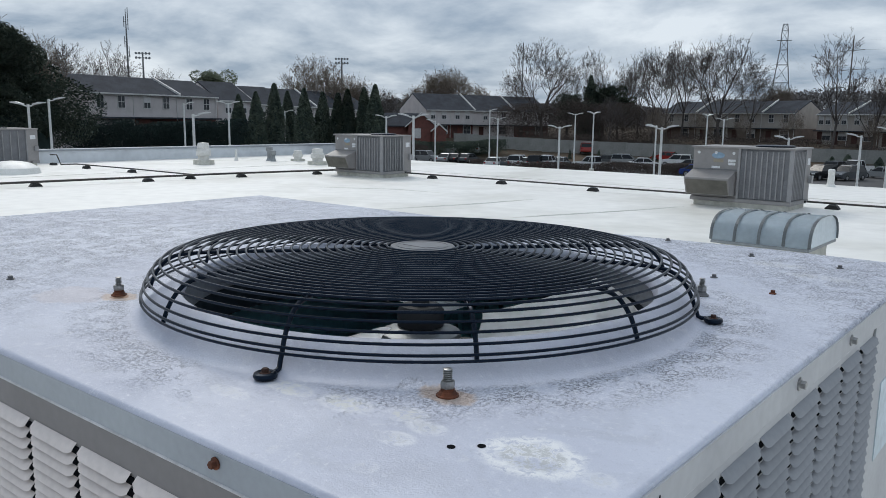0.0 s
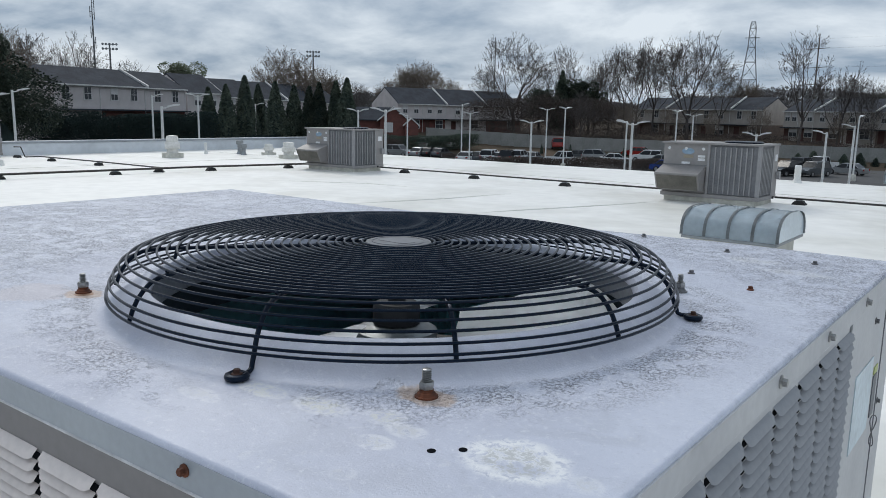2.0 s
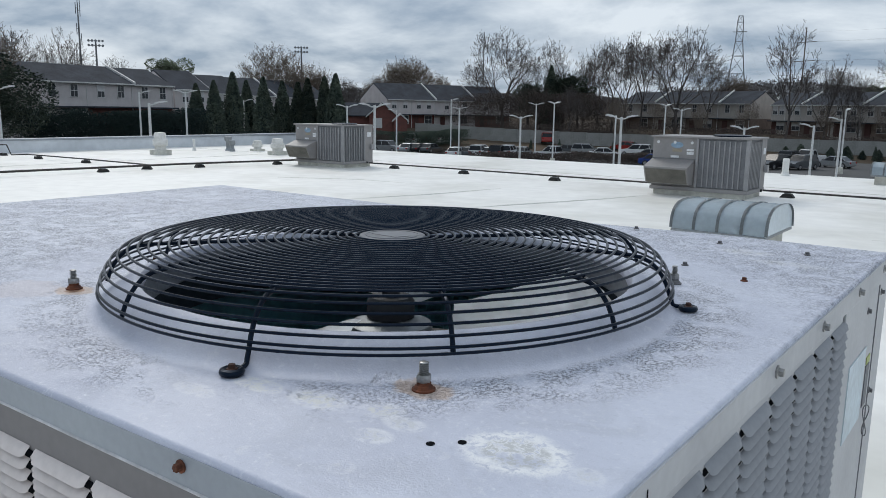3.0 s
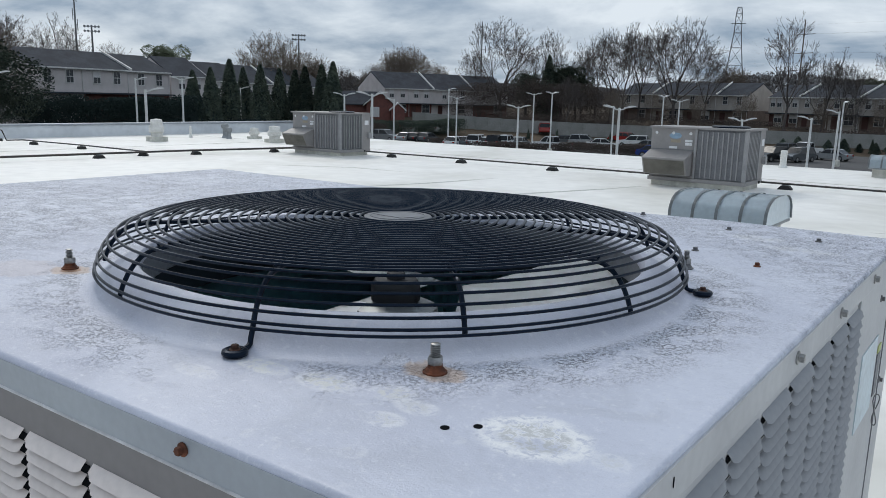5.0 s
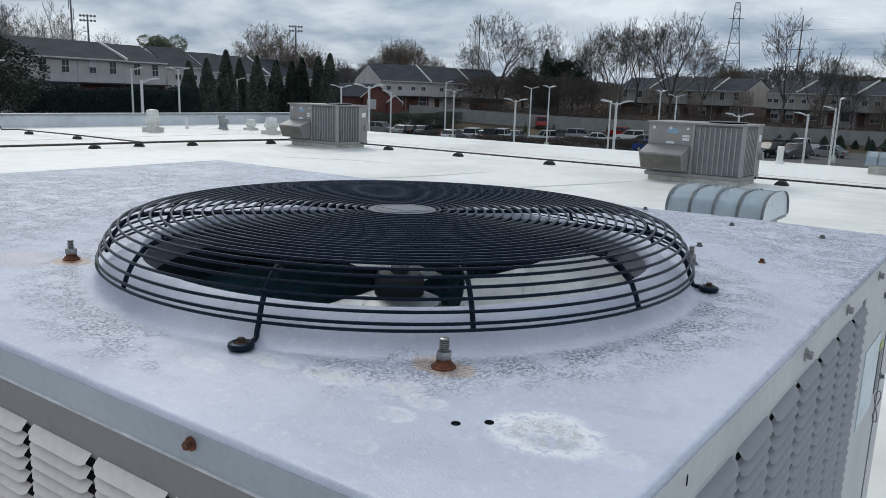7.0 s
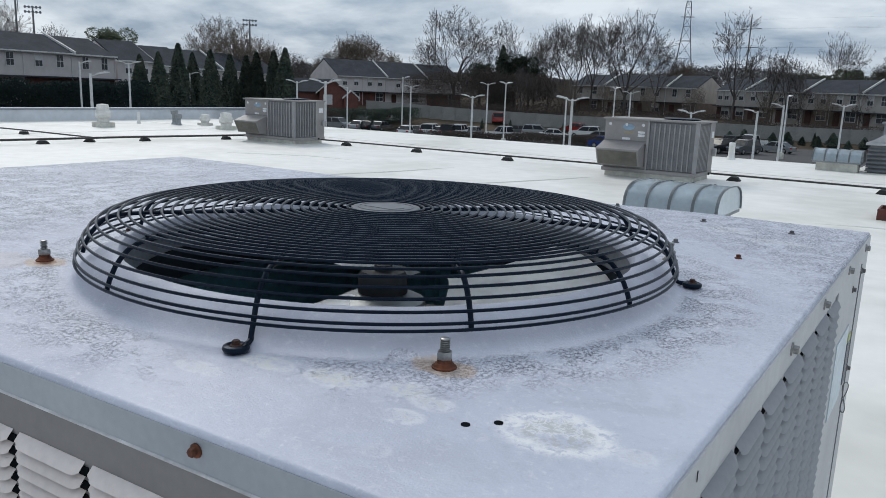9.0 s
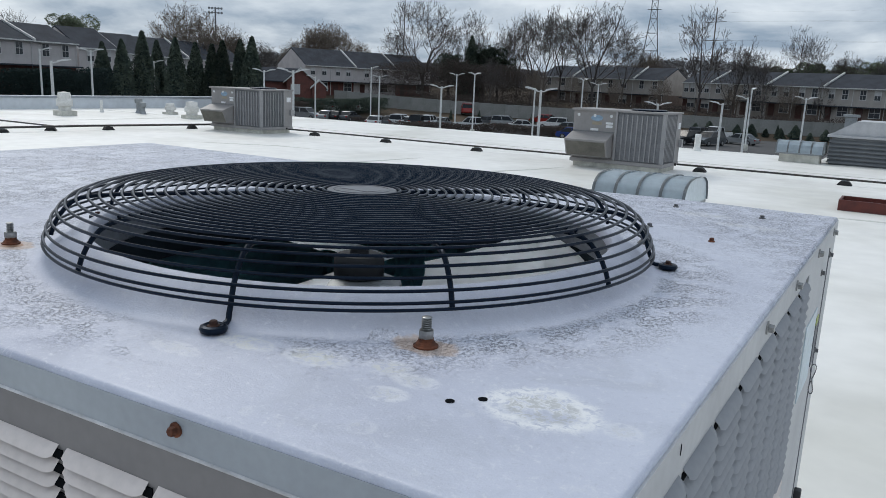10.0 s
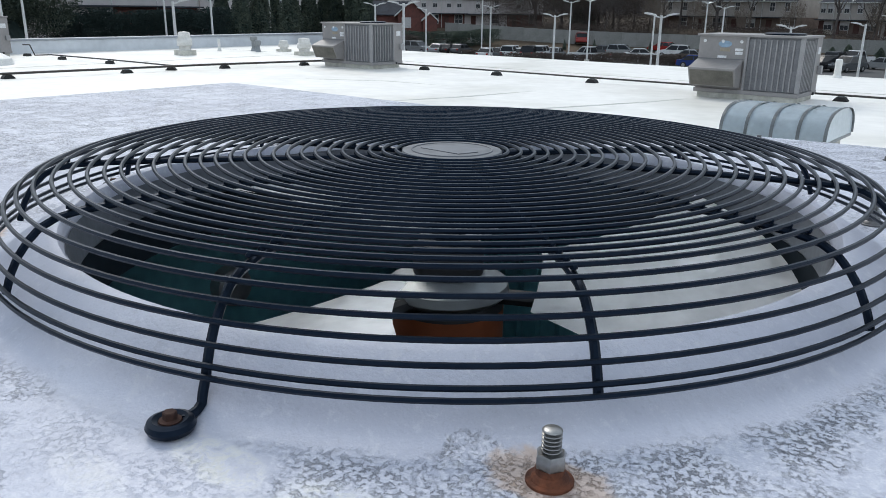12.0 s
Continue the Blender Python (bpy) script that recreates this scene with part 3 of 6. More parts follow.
PITCH, SIDE_PITCH = 0.0120, 0.0140
LW = 0.0895
lm = louvre_mesh(LW, "louvre")
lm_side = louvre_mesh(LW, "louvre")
# same louvre, shade put into the side copy's colour
lm_side.materials[0] = M_LOUVRE_SHADED
slot_me = mesh_of("louvre_slot_shade", louvre_slot_shade(LW), M_DARK)
front_cols = [0.011 + 0.0992 * k for k in range(-13, 5)]
side_cols = [-0.383 + 0.1005 * k for k in range(8)]
rest = bmesh.new()


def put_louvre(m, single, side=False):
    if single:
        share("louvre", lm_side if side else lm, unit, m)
        share("louvre_slot_shade", slot_me, unit, m)
    else:
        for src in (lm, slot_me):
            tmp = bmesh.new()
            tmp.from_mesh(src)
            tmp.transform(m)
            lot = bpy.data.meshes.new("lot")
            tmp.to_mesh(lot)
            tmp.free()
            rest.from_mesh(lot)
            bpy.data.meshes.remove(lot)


for x in front_cols:
    for j in range(26):
        put_louvre(FRONT @ pose(x, Y0 + I - 0.0003, -0.063 - PITCH * j), x > -0.32 and j < 20)
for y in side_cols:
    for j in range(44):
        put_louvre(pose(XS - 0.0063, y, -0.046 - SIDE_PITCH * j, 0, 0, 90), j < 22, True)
tagged(part("louvre_rows", rest, M_LOUVRE, unit), "rows of stamped grey louvres", kind="stuff")


def hex_head(r, h):
    b2 = bmesh.new()
    lathe(b2, [(r * 1.55, 0), (r * 1.55, h * 0.22), (r * 1.15, h * 0.3)], 20)
    lathe(b2, [(r, h * 0.28), (r, h * 0.92), (r * 0.86, h)], 6)
    return b2


screw_rust = mesh_of("screw", hex_head(0.0034, 0.0060), M_RUST, True)
screw_lug = mesh_of("screw", hex_head(0.0035, 0.0055), M_DARKRUST, True)
screw_dull = mesh_of("screw", hex_head(0.0038, 0.0058), M_DULLZINC, True)
screw_side = mesh_of("screw", hex_head(0.0046, 0.0075), M_ZINC, True)
for x, y, me in ((0.379, 0.366, screw_rust), (0.242, 0.677, screw_dull), (0.401, 0.662, screw_dull), (0.267, 0.425, screw_dull), (0.042, 0.747, screw_dull), (-0.532, -0.356, screw_dull)):
    share("screw", me, unit, pose(x, y, 0.0))
for y, me in ((0.022, screw_side), (0.243, screw_side), (0.49, screw_side), (0.72, screw_side)):
    share("screw", me, unit, pose(X1 + 0.0020, y, -0.018, 0, 90, 0))
share("screw", screw_dull, unit, pose(XS - 0.003, 0.60, -0.07, 0, 90, 0))
share("screw", screw_dull, unit, pose(XS - 0.003, 0.725, -0.06, 0, 90, 0))
share("screw", screw_dull, unit, pose(XS - 0.003, 0.715, -0.24, 0, 90, 0))
share("screw", screw_rust, unit, FRONT @ pose(0.231, Y0 - 0.001, -0.0145, 90, 0, 0), "rusted screw head")
share("screw", screw_rust, unit, FRONT @ pose(-0.45, Y0 - 0.002, -0.018, 90, 0, 0), "rusted screw head")
# screw holes drawn as dark discs, their inner shade as colour
hole = mesh_of("hole", lathe(bmesh.new(), [(0.0034, 0.0), (0.0034, 0.0006)], 20), M_DARK)
for x, y in ((0.369, -0.375), (0.386, -0.358)):
    share("hole", hole, unit, pose(x, y, 0.0))
slot = mesh_of("hole", lathe(bmesh.new(), [(0.0042, 0.0), (0.0042, 0.0006)], 20), M_DARK)
share("hole", slot, unit, pose(X1 + 0.0019, -0.315, -0.017, 0, 90, 12) @ Matrix.Diagonal((1.0, 0.32, 1.0, 1)))
# motor-mount studs with nut and washer
for x, y, rusty in ((0.294, -0.290, True), (-0.311, -0.295, True), (0.304, 0.281, False), (-0.3, 0.3, False)):
    holder = new("mounting_bolt")
    holder.parent = unit
    holder.location = (x, y, 0)
    holder.scale = (0.86, 0.86, 0.86)
    low = M_RUST if rusty else M_DULLZINC
    part("washer", lathe(bmesh.new(), [(0.0125, 0), (0.0125, 0.0015), (0.011, 0.0022)], 24), low, holder, "rusty washer" if rusty else "")
    part("flange_nut", lathe(bmesh.new(), [(0.0105, 0.002), (0.0092, 0.0048), (0.0078, 0.0055), (0.0075, 0.009)], 24), low, holder)
    part("nut", lathe(bmesh.new(), [(0.0078, 0.009), (0.0082, 0.0105), (0.0082, 0.0155), (0.0074, 0.0170)], 6), M_ZINC, holder)
    prof = [(0.0046, 0.016)]
    for k in range(6):
        z = 0.0172 + 0.0022 * k
        prof += [(0.0032, z), (0.0033, z + 0.0006), (0.0053, z + 0.0012), (0.0051, z + 0.0016)]
    part("threaded_stud", lathe(bmesh.new(), prof + [(0.0036, 0.0305)], 16), M_ZINC, holder)
# rating label, latch and wire loop on the side
part("rating_label", box(bmesh.new(), (XS - 0.0035, 0.475, -0.262), (XS - 0.0015, 0.620, -0.135)), M_STICKER_BLUE, unit, "pale blue-white rating label", smooth=False)
part("energy_label", box(bmesh.new(), (XS - 0.0035, 0.640, -0.25), (XS - 0.0015, 0.672, -0.175)), M_BADGE, unit, "grey label with a yellow-green edge", smooth=False)
part("energy_label_edge", box(bmesh.new(), (XS - 0.0035, 0.640, -0.173), (XS - 0.0015, 0.672, -0.160)), M_GREENLABEL, unit, smooth=False)
part("wire_loop", tube(bmesh.new(), [(XS + 0.004 + 0.004 * math.sin(a * 2), 0.652 + 0.008 * math.cos(a), -0.275 + 0.028 * math.sin(a)) for a in (2 * math.pi * j / 20 for j in range(20))], 0.0009, 6, closed=True), M_DULLZINC, unit, "thin grey wire loop")
part("latch", box(bmesh.new(), (XS - 0.003, 0.725, -0.565), (XS + 0.010, 0.743, -0.53), 0.003), M_MOTOR, unit, "black quarter-turn latch")
part("panel_edge", box(bmesh.new(), (XS - 0.003, 0.695, CURB_TOP + 0.1), (XS - 0.0015, 0.699, -0.043)), M_UNITCOIL, unit, smooth=False)
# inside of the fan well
# collar and throat colours carry the shadow that deepens down the well
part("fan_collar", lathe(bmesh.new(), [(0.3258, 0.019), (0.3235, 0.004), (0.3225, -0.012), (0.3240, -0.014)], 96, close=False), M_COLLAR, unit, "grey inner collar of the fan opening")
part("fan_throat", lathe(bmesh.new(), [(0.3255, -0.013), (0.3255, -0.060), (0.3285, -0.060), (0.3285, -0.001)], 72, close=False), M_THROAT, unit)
part("fin_coil", box(bmesh.new(), (-0.40, 0.40, -0.9), (0.45, 0.43, -0.065)), M_FIN, unit, "green finned coil, brightened against the dim well", smooth=False)
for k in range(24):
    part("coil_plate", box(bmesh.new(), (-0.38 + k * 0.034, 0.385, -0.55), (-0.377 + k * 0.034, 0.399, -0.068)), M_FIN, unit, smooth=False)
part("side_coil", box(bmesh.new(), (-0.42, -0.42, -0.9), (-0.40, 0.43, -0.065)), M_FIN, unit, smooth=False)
part("capacitor_end", lathe(bmesh.new(), [(0.026, 0.0), (0.026, 0.02), (0.022, 0.024), (0.012, 0.025)], 28), M_GALV, unit, "round grey end of a capacitor").matrix_basis = pose(-0.399, 0.02, -0.16, 0, 90, 0)
# inner faces kept mid-grey to bounce light back into the well
part("inner_floor", box(bmesh.new(), (X0 + 0.03, Y0 + 0.03, -0.95), (X1 - 0.03, Y1 - 0.03, -0.93)), M_UNITCOIL, unit, smooth=False)
part("inner_front", box(bmesh.new(), (X0 + 0.03, Y0 + 0.03, -0.93), (X1 - 0.03, Y0 + 0.035, -0.05)), M_UNITCOIL, unit, smooth=False)
part("inner_side", box(bmesh.new(), (X1 - 0.035, Y0 + 0.03, -0.93), (X1 - 0.03, Y1 - 0.03, -0.05)), M_UNITCOIL, unit, smooth=False)
# fan
fan = thing("fan", pose(0, 0, 0, 0, 0, 0), "grey metal condenser fan with broad blades on a black motor", "fan")
part("motor", lathe(bmesh.new(), [(0.0, -0.30), (0.050, -0.30), (0.0535, -0.29), (0.0535, -0.075), (0.05, -0.07), (0.0, -0.07)], 40, close=False), M_MOTOR, fan)
part("motor_label", lathe(bmesh.new(), [(0.0545, -0.135), (0.0545, -0.078)], 40, close=False), M_ORANGE, fan, "orange-brown label round the motor")
part("hub_plate", lathe(bmesh.new(), [(0.0, -0.069), (0.052, -0.069), (0.060, -0.062), (0.058, -0.054), (0.040, -0.046), (0.0, -0.045)], 32, close=False), M_GALV, fan, "pale metal hub plate")
part("hub", lathe(bmesh.new(), [(0.0, -0.044), (0.034, -0.044), (0.034, -0.022), (0.029, -0.015), (0.013, -0.014), (0.012, -0.006), (0.0, -0.005)], 32, close=False), M_MOTOR, fan, "dark hub boss")
bm = bmesh.new()
NB, NR = 14, 8
grid = []
for i in range(NR + 1):
    u = i / NR
    r = 0.09 + 0.230 * u
    row = []
    for j in range(NB + 1):
        v = j / NB - 0.5
        a = v * radians(40 + 32 * u ** 0.8) + radians(6 * u)
        row.append(bm.verts.new((r * math.cos(a), r * math.sin(a), -0.047 + 0.078 * v * (0.5 + 0.65 * u) + 0.012 * (1 - 4 * v * v))))
    grid.append(row)
for i in range(NR):
    for j in range(NB):
        bm.faces.new((grid[i][j], grid[i + 1][j], grid[i + 1][j + 1], grid[i][j + 1]))
bmesh.ops.solidify(bm, geom=bm.faces[:], thickness=0.0018)
blade = mesh_of("blade", bm, M_BLADE, True)
for k in range(3):
    b = share("blade", blade, fan, pose(0, 0, 0, 0, 0, 26 + 120 * k))
    arm = part("blade_arm", tube(bmesh.new(), [(0.04, 0, -0.066), (0.10, 0, -0.066)], 0.008, 8), M_MOTOR, fan)
    arm.rotation_euler = (0, 0, radians(26 + 120 * k))
# guard
guard = thing("fan_guard", pose(0, 0.003, -0.0018), "black wire fan guard of concentric rings on radial ribs", "fan guard")
ZT = 0.0735
rings = [(0.3815, 0.0225), (0.3805, 0.0285), (0.3770, 0.0385), (0.3715, 0.0490), (0.3650, 0.0580), (0.3560, 0.0655), (0.3445, 0.0700)]
r = 0.332
while r > 0.05:
    rings.append((r, ZT - 0.0010 * max(0.0, (r - 0.28) / 0.05)))
    r -= 0.0122
for rr, z in rings:
    part("ring", ring(bmesh.new(), rr, 0.00165, z + 0.0005, 128 if rr > 0.15 else 72, 6), M_GUARD, guard)
profile = [(0.05, ZT), (0.15, ZT), (0.25, ZT), (0.30, ZT - 0.0006), (0.328, ZT - 0.0018), (0.344, ZT - 0.0045), (0.3545, ZT - 0.0095), (0.3625, ZT - 0.0170), (0.3695, ZT - 0.0260), (0.3750, ZT - 0.0365), (0.3785, ZT - 0.0460), (0.3793, ZT - 0.0490)]
for k in range(12):
    a = radians(20 + 30 * k)
    c, s = math.cos(a), math.sin(a)
    pts = [(c * (q - 0.003), s * (q - 0.003), z - 0.0035) for q, z in profile]
    footed = k % 3 == 0
    if footed:
        pts += [(c * q, s * q, z) for q, z in ((0.3797, 0.0138), (0.3815, 0.0083), (0.3860, 0.0063), (0.396, 0.0063))]
    rib = tube(bmesh.new(), pts, 0.0027, 8)
    for rr, z in rings[7:-2]:
        # a weld bead where the rib meets each ring
        bead = bmesh.ops.create_icosphere(rib, subdivisions=1, radius=0.0026)
        bmesh.ops.translate(rib, verts=bead["verts"], vec=(c * rr, s * rr, z - 0.0006))
    part("rib", rib, M_GUARD, guard)
    if footed:
        ce, se = math.cos(a - 0.010), math.sin(a - 0.010)
        lug = ring(bmesh.new(), 0.0085, 0.0036, 0.0058, 28, 8, centre=(0.4005 * ce, 0.4005 * se))
        part("lug", lug, M_GUARD, guard, "black wire eye screwed down at the end of a rib")
        part("washer", lathe(bmesh.new(), [(0.0080, 0.0020), (0.0080, 0.0067), (0.0066, 0.0077)], 20, centre=(0.4005 * ce, 0.4005 * se)), M_DARKRUST, guard, "rusty washer in the eye")
        share("lug_screw", screw_lug, guard, pose(0.4005 * ce, 0.4005 * se, 0.0075), "rusty screw head")
part("badge", lathe(bmesh.new(), [(0.0455, ZT - 0.0015), (0.0465, ZT - 0.0005), (0.0455, ZT + 0.0008), (0.0, ZT + 0.0012)], 48), M_BADGE, guard, "round dull-grey badge plate")
bm = bmesh.new()
ring(bm, 0.037, 0.0008, ZT + 0.0010, 40, 5)
prism(bm, [(-0.026, -0.014), (0.02, -0.016), (0.027, 0.004), (0.004, 0.018), (-0.02, 0.012)], 0.0010, "z", ZT + 0.0006)
part("badge_mark", bm, M_BADGE_DARK, guard, "worn printed mark")


# ---- things on the roof ----
def packaged_unit(m, w, d, h, hood, label):
    """A small packaged unit on a low curb; its origin is the near right corner of its base; it runs to -x and +y."""
    u = thing("rooftop_unit", m, label, "air conditioner", "rooftop units")
    split_x = -w * 0.53
    part("curb", box(bmesh.new(), (-w + 0.06, 0.06, -0.12), (-0.06, d - 0.06, -0.002), 0.01), M_CURB, u, "stained white curb", smooth=False)
    part("base_rail", box(bmesh.new(), (-w, 0, 0), (0, d, 0.075), 0.006), M_UNIT, u, smooth=False)
    part("cabinet", box(bmesh.new(), (-w + 0.01, 0.05, 0.077), (split_x, d - 0.01, h - 0.02), 0.006), M_UNIT, u, smooth=False)
    part("core", box(bmesh.new(), (split_x + 0.002, 0.05, 0.077), (-0.05, d - 0.33, h - 0.02)), M_UNITCOIL, u, smooth=False)
    part("service_panel", box(bmesh.new(), (split_x + 0.002, d - 0.328, 0.077), (-0.008, d - 0.01, h - 0.02), 0.006), M_UNIT, u, "grey service panel", smooth=False)
    top = part("lid", box(bmesh.new(), (-w - 0.015, -0.015, h - 0.018), (0.015, d + 0.015, h + 0.02), 0.008), M_UNIT, u, smooth=False)
    part("fan_opening", lathe(bmesh.new(), [(0.36, h + 0.015), (0.37, h + 0.045), (0.34, h + 0.055), (0.1, h + 0.06)], 32, (-w * 0.27, d * 0.5)), M_GUARD, u)
    # upright coil guards: posts and slats
    for lo, hi in (((split_x + 0.004, 0.0, 0.077), (split_x + 0.05, 0.045, h - 0.02)), ((-0.075, 0.0, 0.077), (0.0, 0.06, h - 0.02)), ((-0.06, d - 0.36, 0.077), (-0.003, d - 0.33, h - 0.02))):
        part("post", box(bmesh.new(), lo, hi, 0.006), M_UNITPOST, u, smooth=False)
    n = 9
    x0, x1 = split_x + 0.055, -0.08
    slat = mesh_of("slat", box(bmesh.new(), (0, 0.004, 0.10), (0.024, 0.03, h - 0.06), 0.003), M_UNITPOST)
    for k in range(1, n):
        share("slat", slat, u, pose(x0 + (x1 - x0) * k / n - 0.012, 0, 0))
    part("grille", box(bmesh.new(), (x0, 0.032, 0.09), (x1, 0.047, h - 0.05)), M_UNITCOIL, u, smooth=False)
    n = 8
    slat2 = mesh_of("slat", box(bmesh.new(), (-0.034, 0, 0.10), (-0.008, 0.022, h - 0.06), 0.003), M_UNITPOST)
    for k in range(1, n):
        share("slat", slat2, u, pose(0, 0.06 + (d - 0.42) * k / n - 0.011, 0))
    part("label", box(bmesh.new(), (-0.009, d - 0.24, h * 0.70), (-0.005, d - 0.08, h * 0.82)), M_STICKER, u, "white rating label", smooth=False)
    part("disconnect", box(bmesh.new(), (-0.006, d - 0.14, h * 0.36), (0.07, d - 0.02, h * 0.50), 0.008), M_UNITPOST, u, smooth=False)
    part("drain", lathe(bmesh.new(), [(0.03, 0), (0.03, 0.05)], 12, (-0.0, d - 0.25)), M_RUBBER, u)
    for k in range(3):
        b2 = lathe(bmesh.new(), [(0.03, 0), (0.03, 0.008), (0.012, 0.012)], 14)
        s = part("cap", b2, M_STICKER, u)
        s.matrix_basis = pose(-w + 0.12 + (split_x + w - 0.22) * k / 2, 0.05, h - 0.11, 90, 0, 0)
    if hood:
        hw0, hw1 = -w + 0.0, split_x - 0.03
        z1, z0, out = h * 0.53, 0.14, 0.36
        bm = prism(bmesh.new(), [(0.05, z1 + 0.05), (-out, z1 - 0.09), (-out, z1 - 0.12), (-out + 0.14, z0), (0.05, z0 - 0.02)], hw1 - hw0, "x", hw0)
        part("air_hood", bm, M_UNIT, u, "sloping outside-air hood", smooth=False)
        bm = prism(bmesh.new(), [(-out - 0.004, z1 - 0.13), (-out + 0.134, z0 + 0.01), (-out + 0.13, z0 + 0.01), (-out - 0.008, z1 - 0.13)], hw1 - hw0 - 0.06, "x", hw0 + 0.03)
        part("hood_screen", bm, M_HOODMESH, u, "dirty mesh screen of the hood", smooth=False)
        part("panel_seam", box(bmesh.new(), (-w + 0.01, 0.046, h * 0.585), (split_x, 0.049, h * 0.60)), M_UNITCOIL, u, smooth=False)
        bm = lathe(bmesh.new(), [(0.0, 0.0), (0.11, 0.0), (0.11, 0.004), (0, 0.005)], 24, close=False)
        bdg = part("badge", bm, M_BLUE, u, "blue oval badge")
        bdg.matrix_basis = pose(-w + (split_x + w) * 0.56, 0.0485, h * 0.85, 90, 0, 0) @ Matrix.Diagonal((1.15, 0.55, 1, 1))
        for x, z, sx, sz, mm in ((0.86, 0.76, 0.075, 0.022, M_STICKER), (0.86, 0.70, 0.07, 0.026, M_STICKER), (0.52, 0.63, 0.085, 0.022, M_STICKER), (0.57, 0.75, 0.10, 0.03, M_YELLOW)):
            cx = -w + (split_x + w) * x
            part("sticker", box(bmesh.new(), (cx - sx, 0.044, h * z - sz), (cx + sx, 0.0475, h * z + sz)), mm, u, smooth=False)
    return u


packaged_unit(pose(-3.62, 14.45, -1.30), 1.96, 1.18, 1.07, True, "taupe-grey packaged rooftop unit with a sloping air hood")
packaged_unit(pose(-14.5, 14.5, -1.30), 1.98, 1.22, 1.07, True, "taupe-grey packaged rooftop unit standing beside white roof vents")
packaged_unit(pose(-24.6, 7.29, -1.25), 1.6, 2.2, 1.05, False, "grey packaged rooftop unit near the parapet")


def barrel_skylight(m, w, d, hgt, label, curb_h):
    """Barrel-vaulted skylight on a curb, its ridge along x; the origin is the middle of its foot."""
    s = thing("barrel_skylight", m, label, "skylight", "skylights")
    part("curb", box(bmesh.new(), (-w / 2 + 0.08, -d / 2 + 0.08, -0.02), (w / 2 - 0.08, d / 2 - 0.08, curb_h), 0.008), M_CURB, s, "white curb", smooth=False)
    part("flange", box(bmesh.new(), (-w / 2, -d / 2, curb_h), (w / 2, d / 2, curb_h + 0.035), 0.008), M_GALV, s, smooth=False)
    arc = []
    for k in range(19):
        q = math.pi * k / 18
        c, z = math.cos(q), math.sin(q)
        arc.append((-d / 2 * math.copysign(abs(c) ** 0.62, c) * 0.98, curb_h + 0.036 + hgt * z ** 0.72))
    n = 4
    step = w / n
    for k in range(n):
        bm = bmesh.new()
        r0 = [bm.verts.new((-w / 2 + k * step + 0.012, y, z)) for y, z in arc]
        r1 = [bm.verts.new((-w / 2 + (k + 1) * step - 0.012, y, z)) for y, z in arc]
        for j in range(len(arc) - 1):
            bm.faces.new((r0[j], r0[j + 1], r1[j + 1], r1[j]))
        bmesh.ops.solidify(bm, geom=bm.faces[:], thickness=0.006)
        part("vault_panel", bm, M_VAULT, s, "translucent bluish plastic")
    for x in (-w / 2 + 0.004, w / 2 - 0.008):
        part("end_panel", prism(bmesh.new(), arc, 0.004, "x", x), M_VAULT, s, "translucent end panel", smooth=False)
    for k in range(n + 1):
        bm = bmesh.new()
        x = -w / 2 + k * step
        o = [(y * 1.012, curb_h + 0.036 + (z - curb_h - 0.036) * 1.02 + 0.004) for y, z in arc]
        r0 = [bm.verts.new((x - 0.018, y, z)) for y, z in o]
        r1 = [bm.verts.new((x + 0.018, y, z)) for y, z in o]
        for j in range(len(o) - 1):
            bm.faces.new((r0[j], r0[j + 1], r1[j + 1], r1[j]))
        bmesh.ops.solidify(bm, geom=bm.faces[:], thickness=-0.014)
        part("rib", bm, M_GALV, s)
    return s


M_VAULT = mat("translucent_vault", (0.62, 0.70, 0.75), 0.2, dark=(0.53, 0.61, 0.66), scale=2.5, fine=20, grain=0.04)
barrel_skylight(pose(-2.11, 8.64, ROOF_Z), 1.09, 1.15, 0.31, "weathered barrel-vaulted plastic skylight with metal ribs", 0.26)
barrel_skylight(pose(-1.86, 20.6, ROOF_Z), 1.08, 0.8, 0.29, "barrel-vaulted plastic skylight on a white curb", 0.2)

# gas pipe on rubber blocks
def pipe_block(m):
    p = thing("pipe_support", m, "black rubber pipe support block on the white roof", "pipe support", "pipe supports")
    part("block", prism(bmesh.new(), [(-0.13, 0), (0.13, 0), (0.125, 0.02), (0.07, 0.08), (-0.07, 0.08), (-0.125, 0.02)], 0.16, "y", -0.08), M_RUBBER, p, smooth=False)
    part("strut", box(bmesh.new(), (-0.06, -0.025, 0.078), (0.06, 0.025, 0.095)), M_GALV, p, smooth=False)
    return p


first = pipe_block(pose(-13.5, 15.5, ROOF_Z))
for x, y, turn in [(-11.1, 15.5, 0), (-8.4, 15.5, 0), (-5.8, 15.5, 0), (-3.15, 15.6, 0), (-0.45, 15.65, 0), (2.3, 15.65, 0), (-17.95, 6.65, 90), (-17.6, 9.24, 90), (-17.7, 10.5, 45), (-17.35, 11.86, 90), (-16.85, 14.16, 90), (-25.5, 10.28, 0), (-23.3, 10.34, 0), (-20.8, 10.5, 0), (-18.0, 3.9, 90)]:
    copy_thing(first, pose(x, y, ROOF_Z, 0, 0, turn))
ZP = ROOF_Z + 0.115


def roof_pipe(pts, r, label):
    return tagged(part("gas_pipe", tube(bmesh.new(), pts, r, 10), M_PIPE), label, "pipe", "gas pipes")


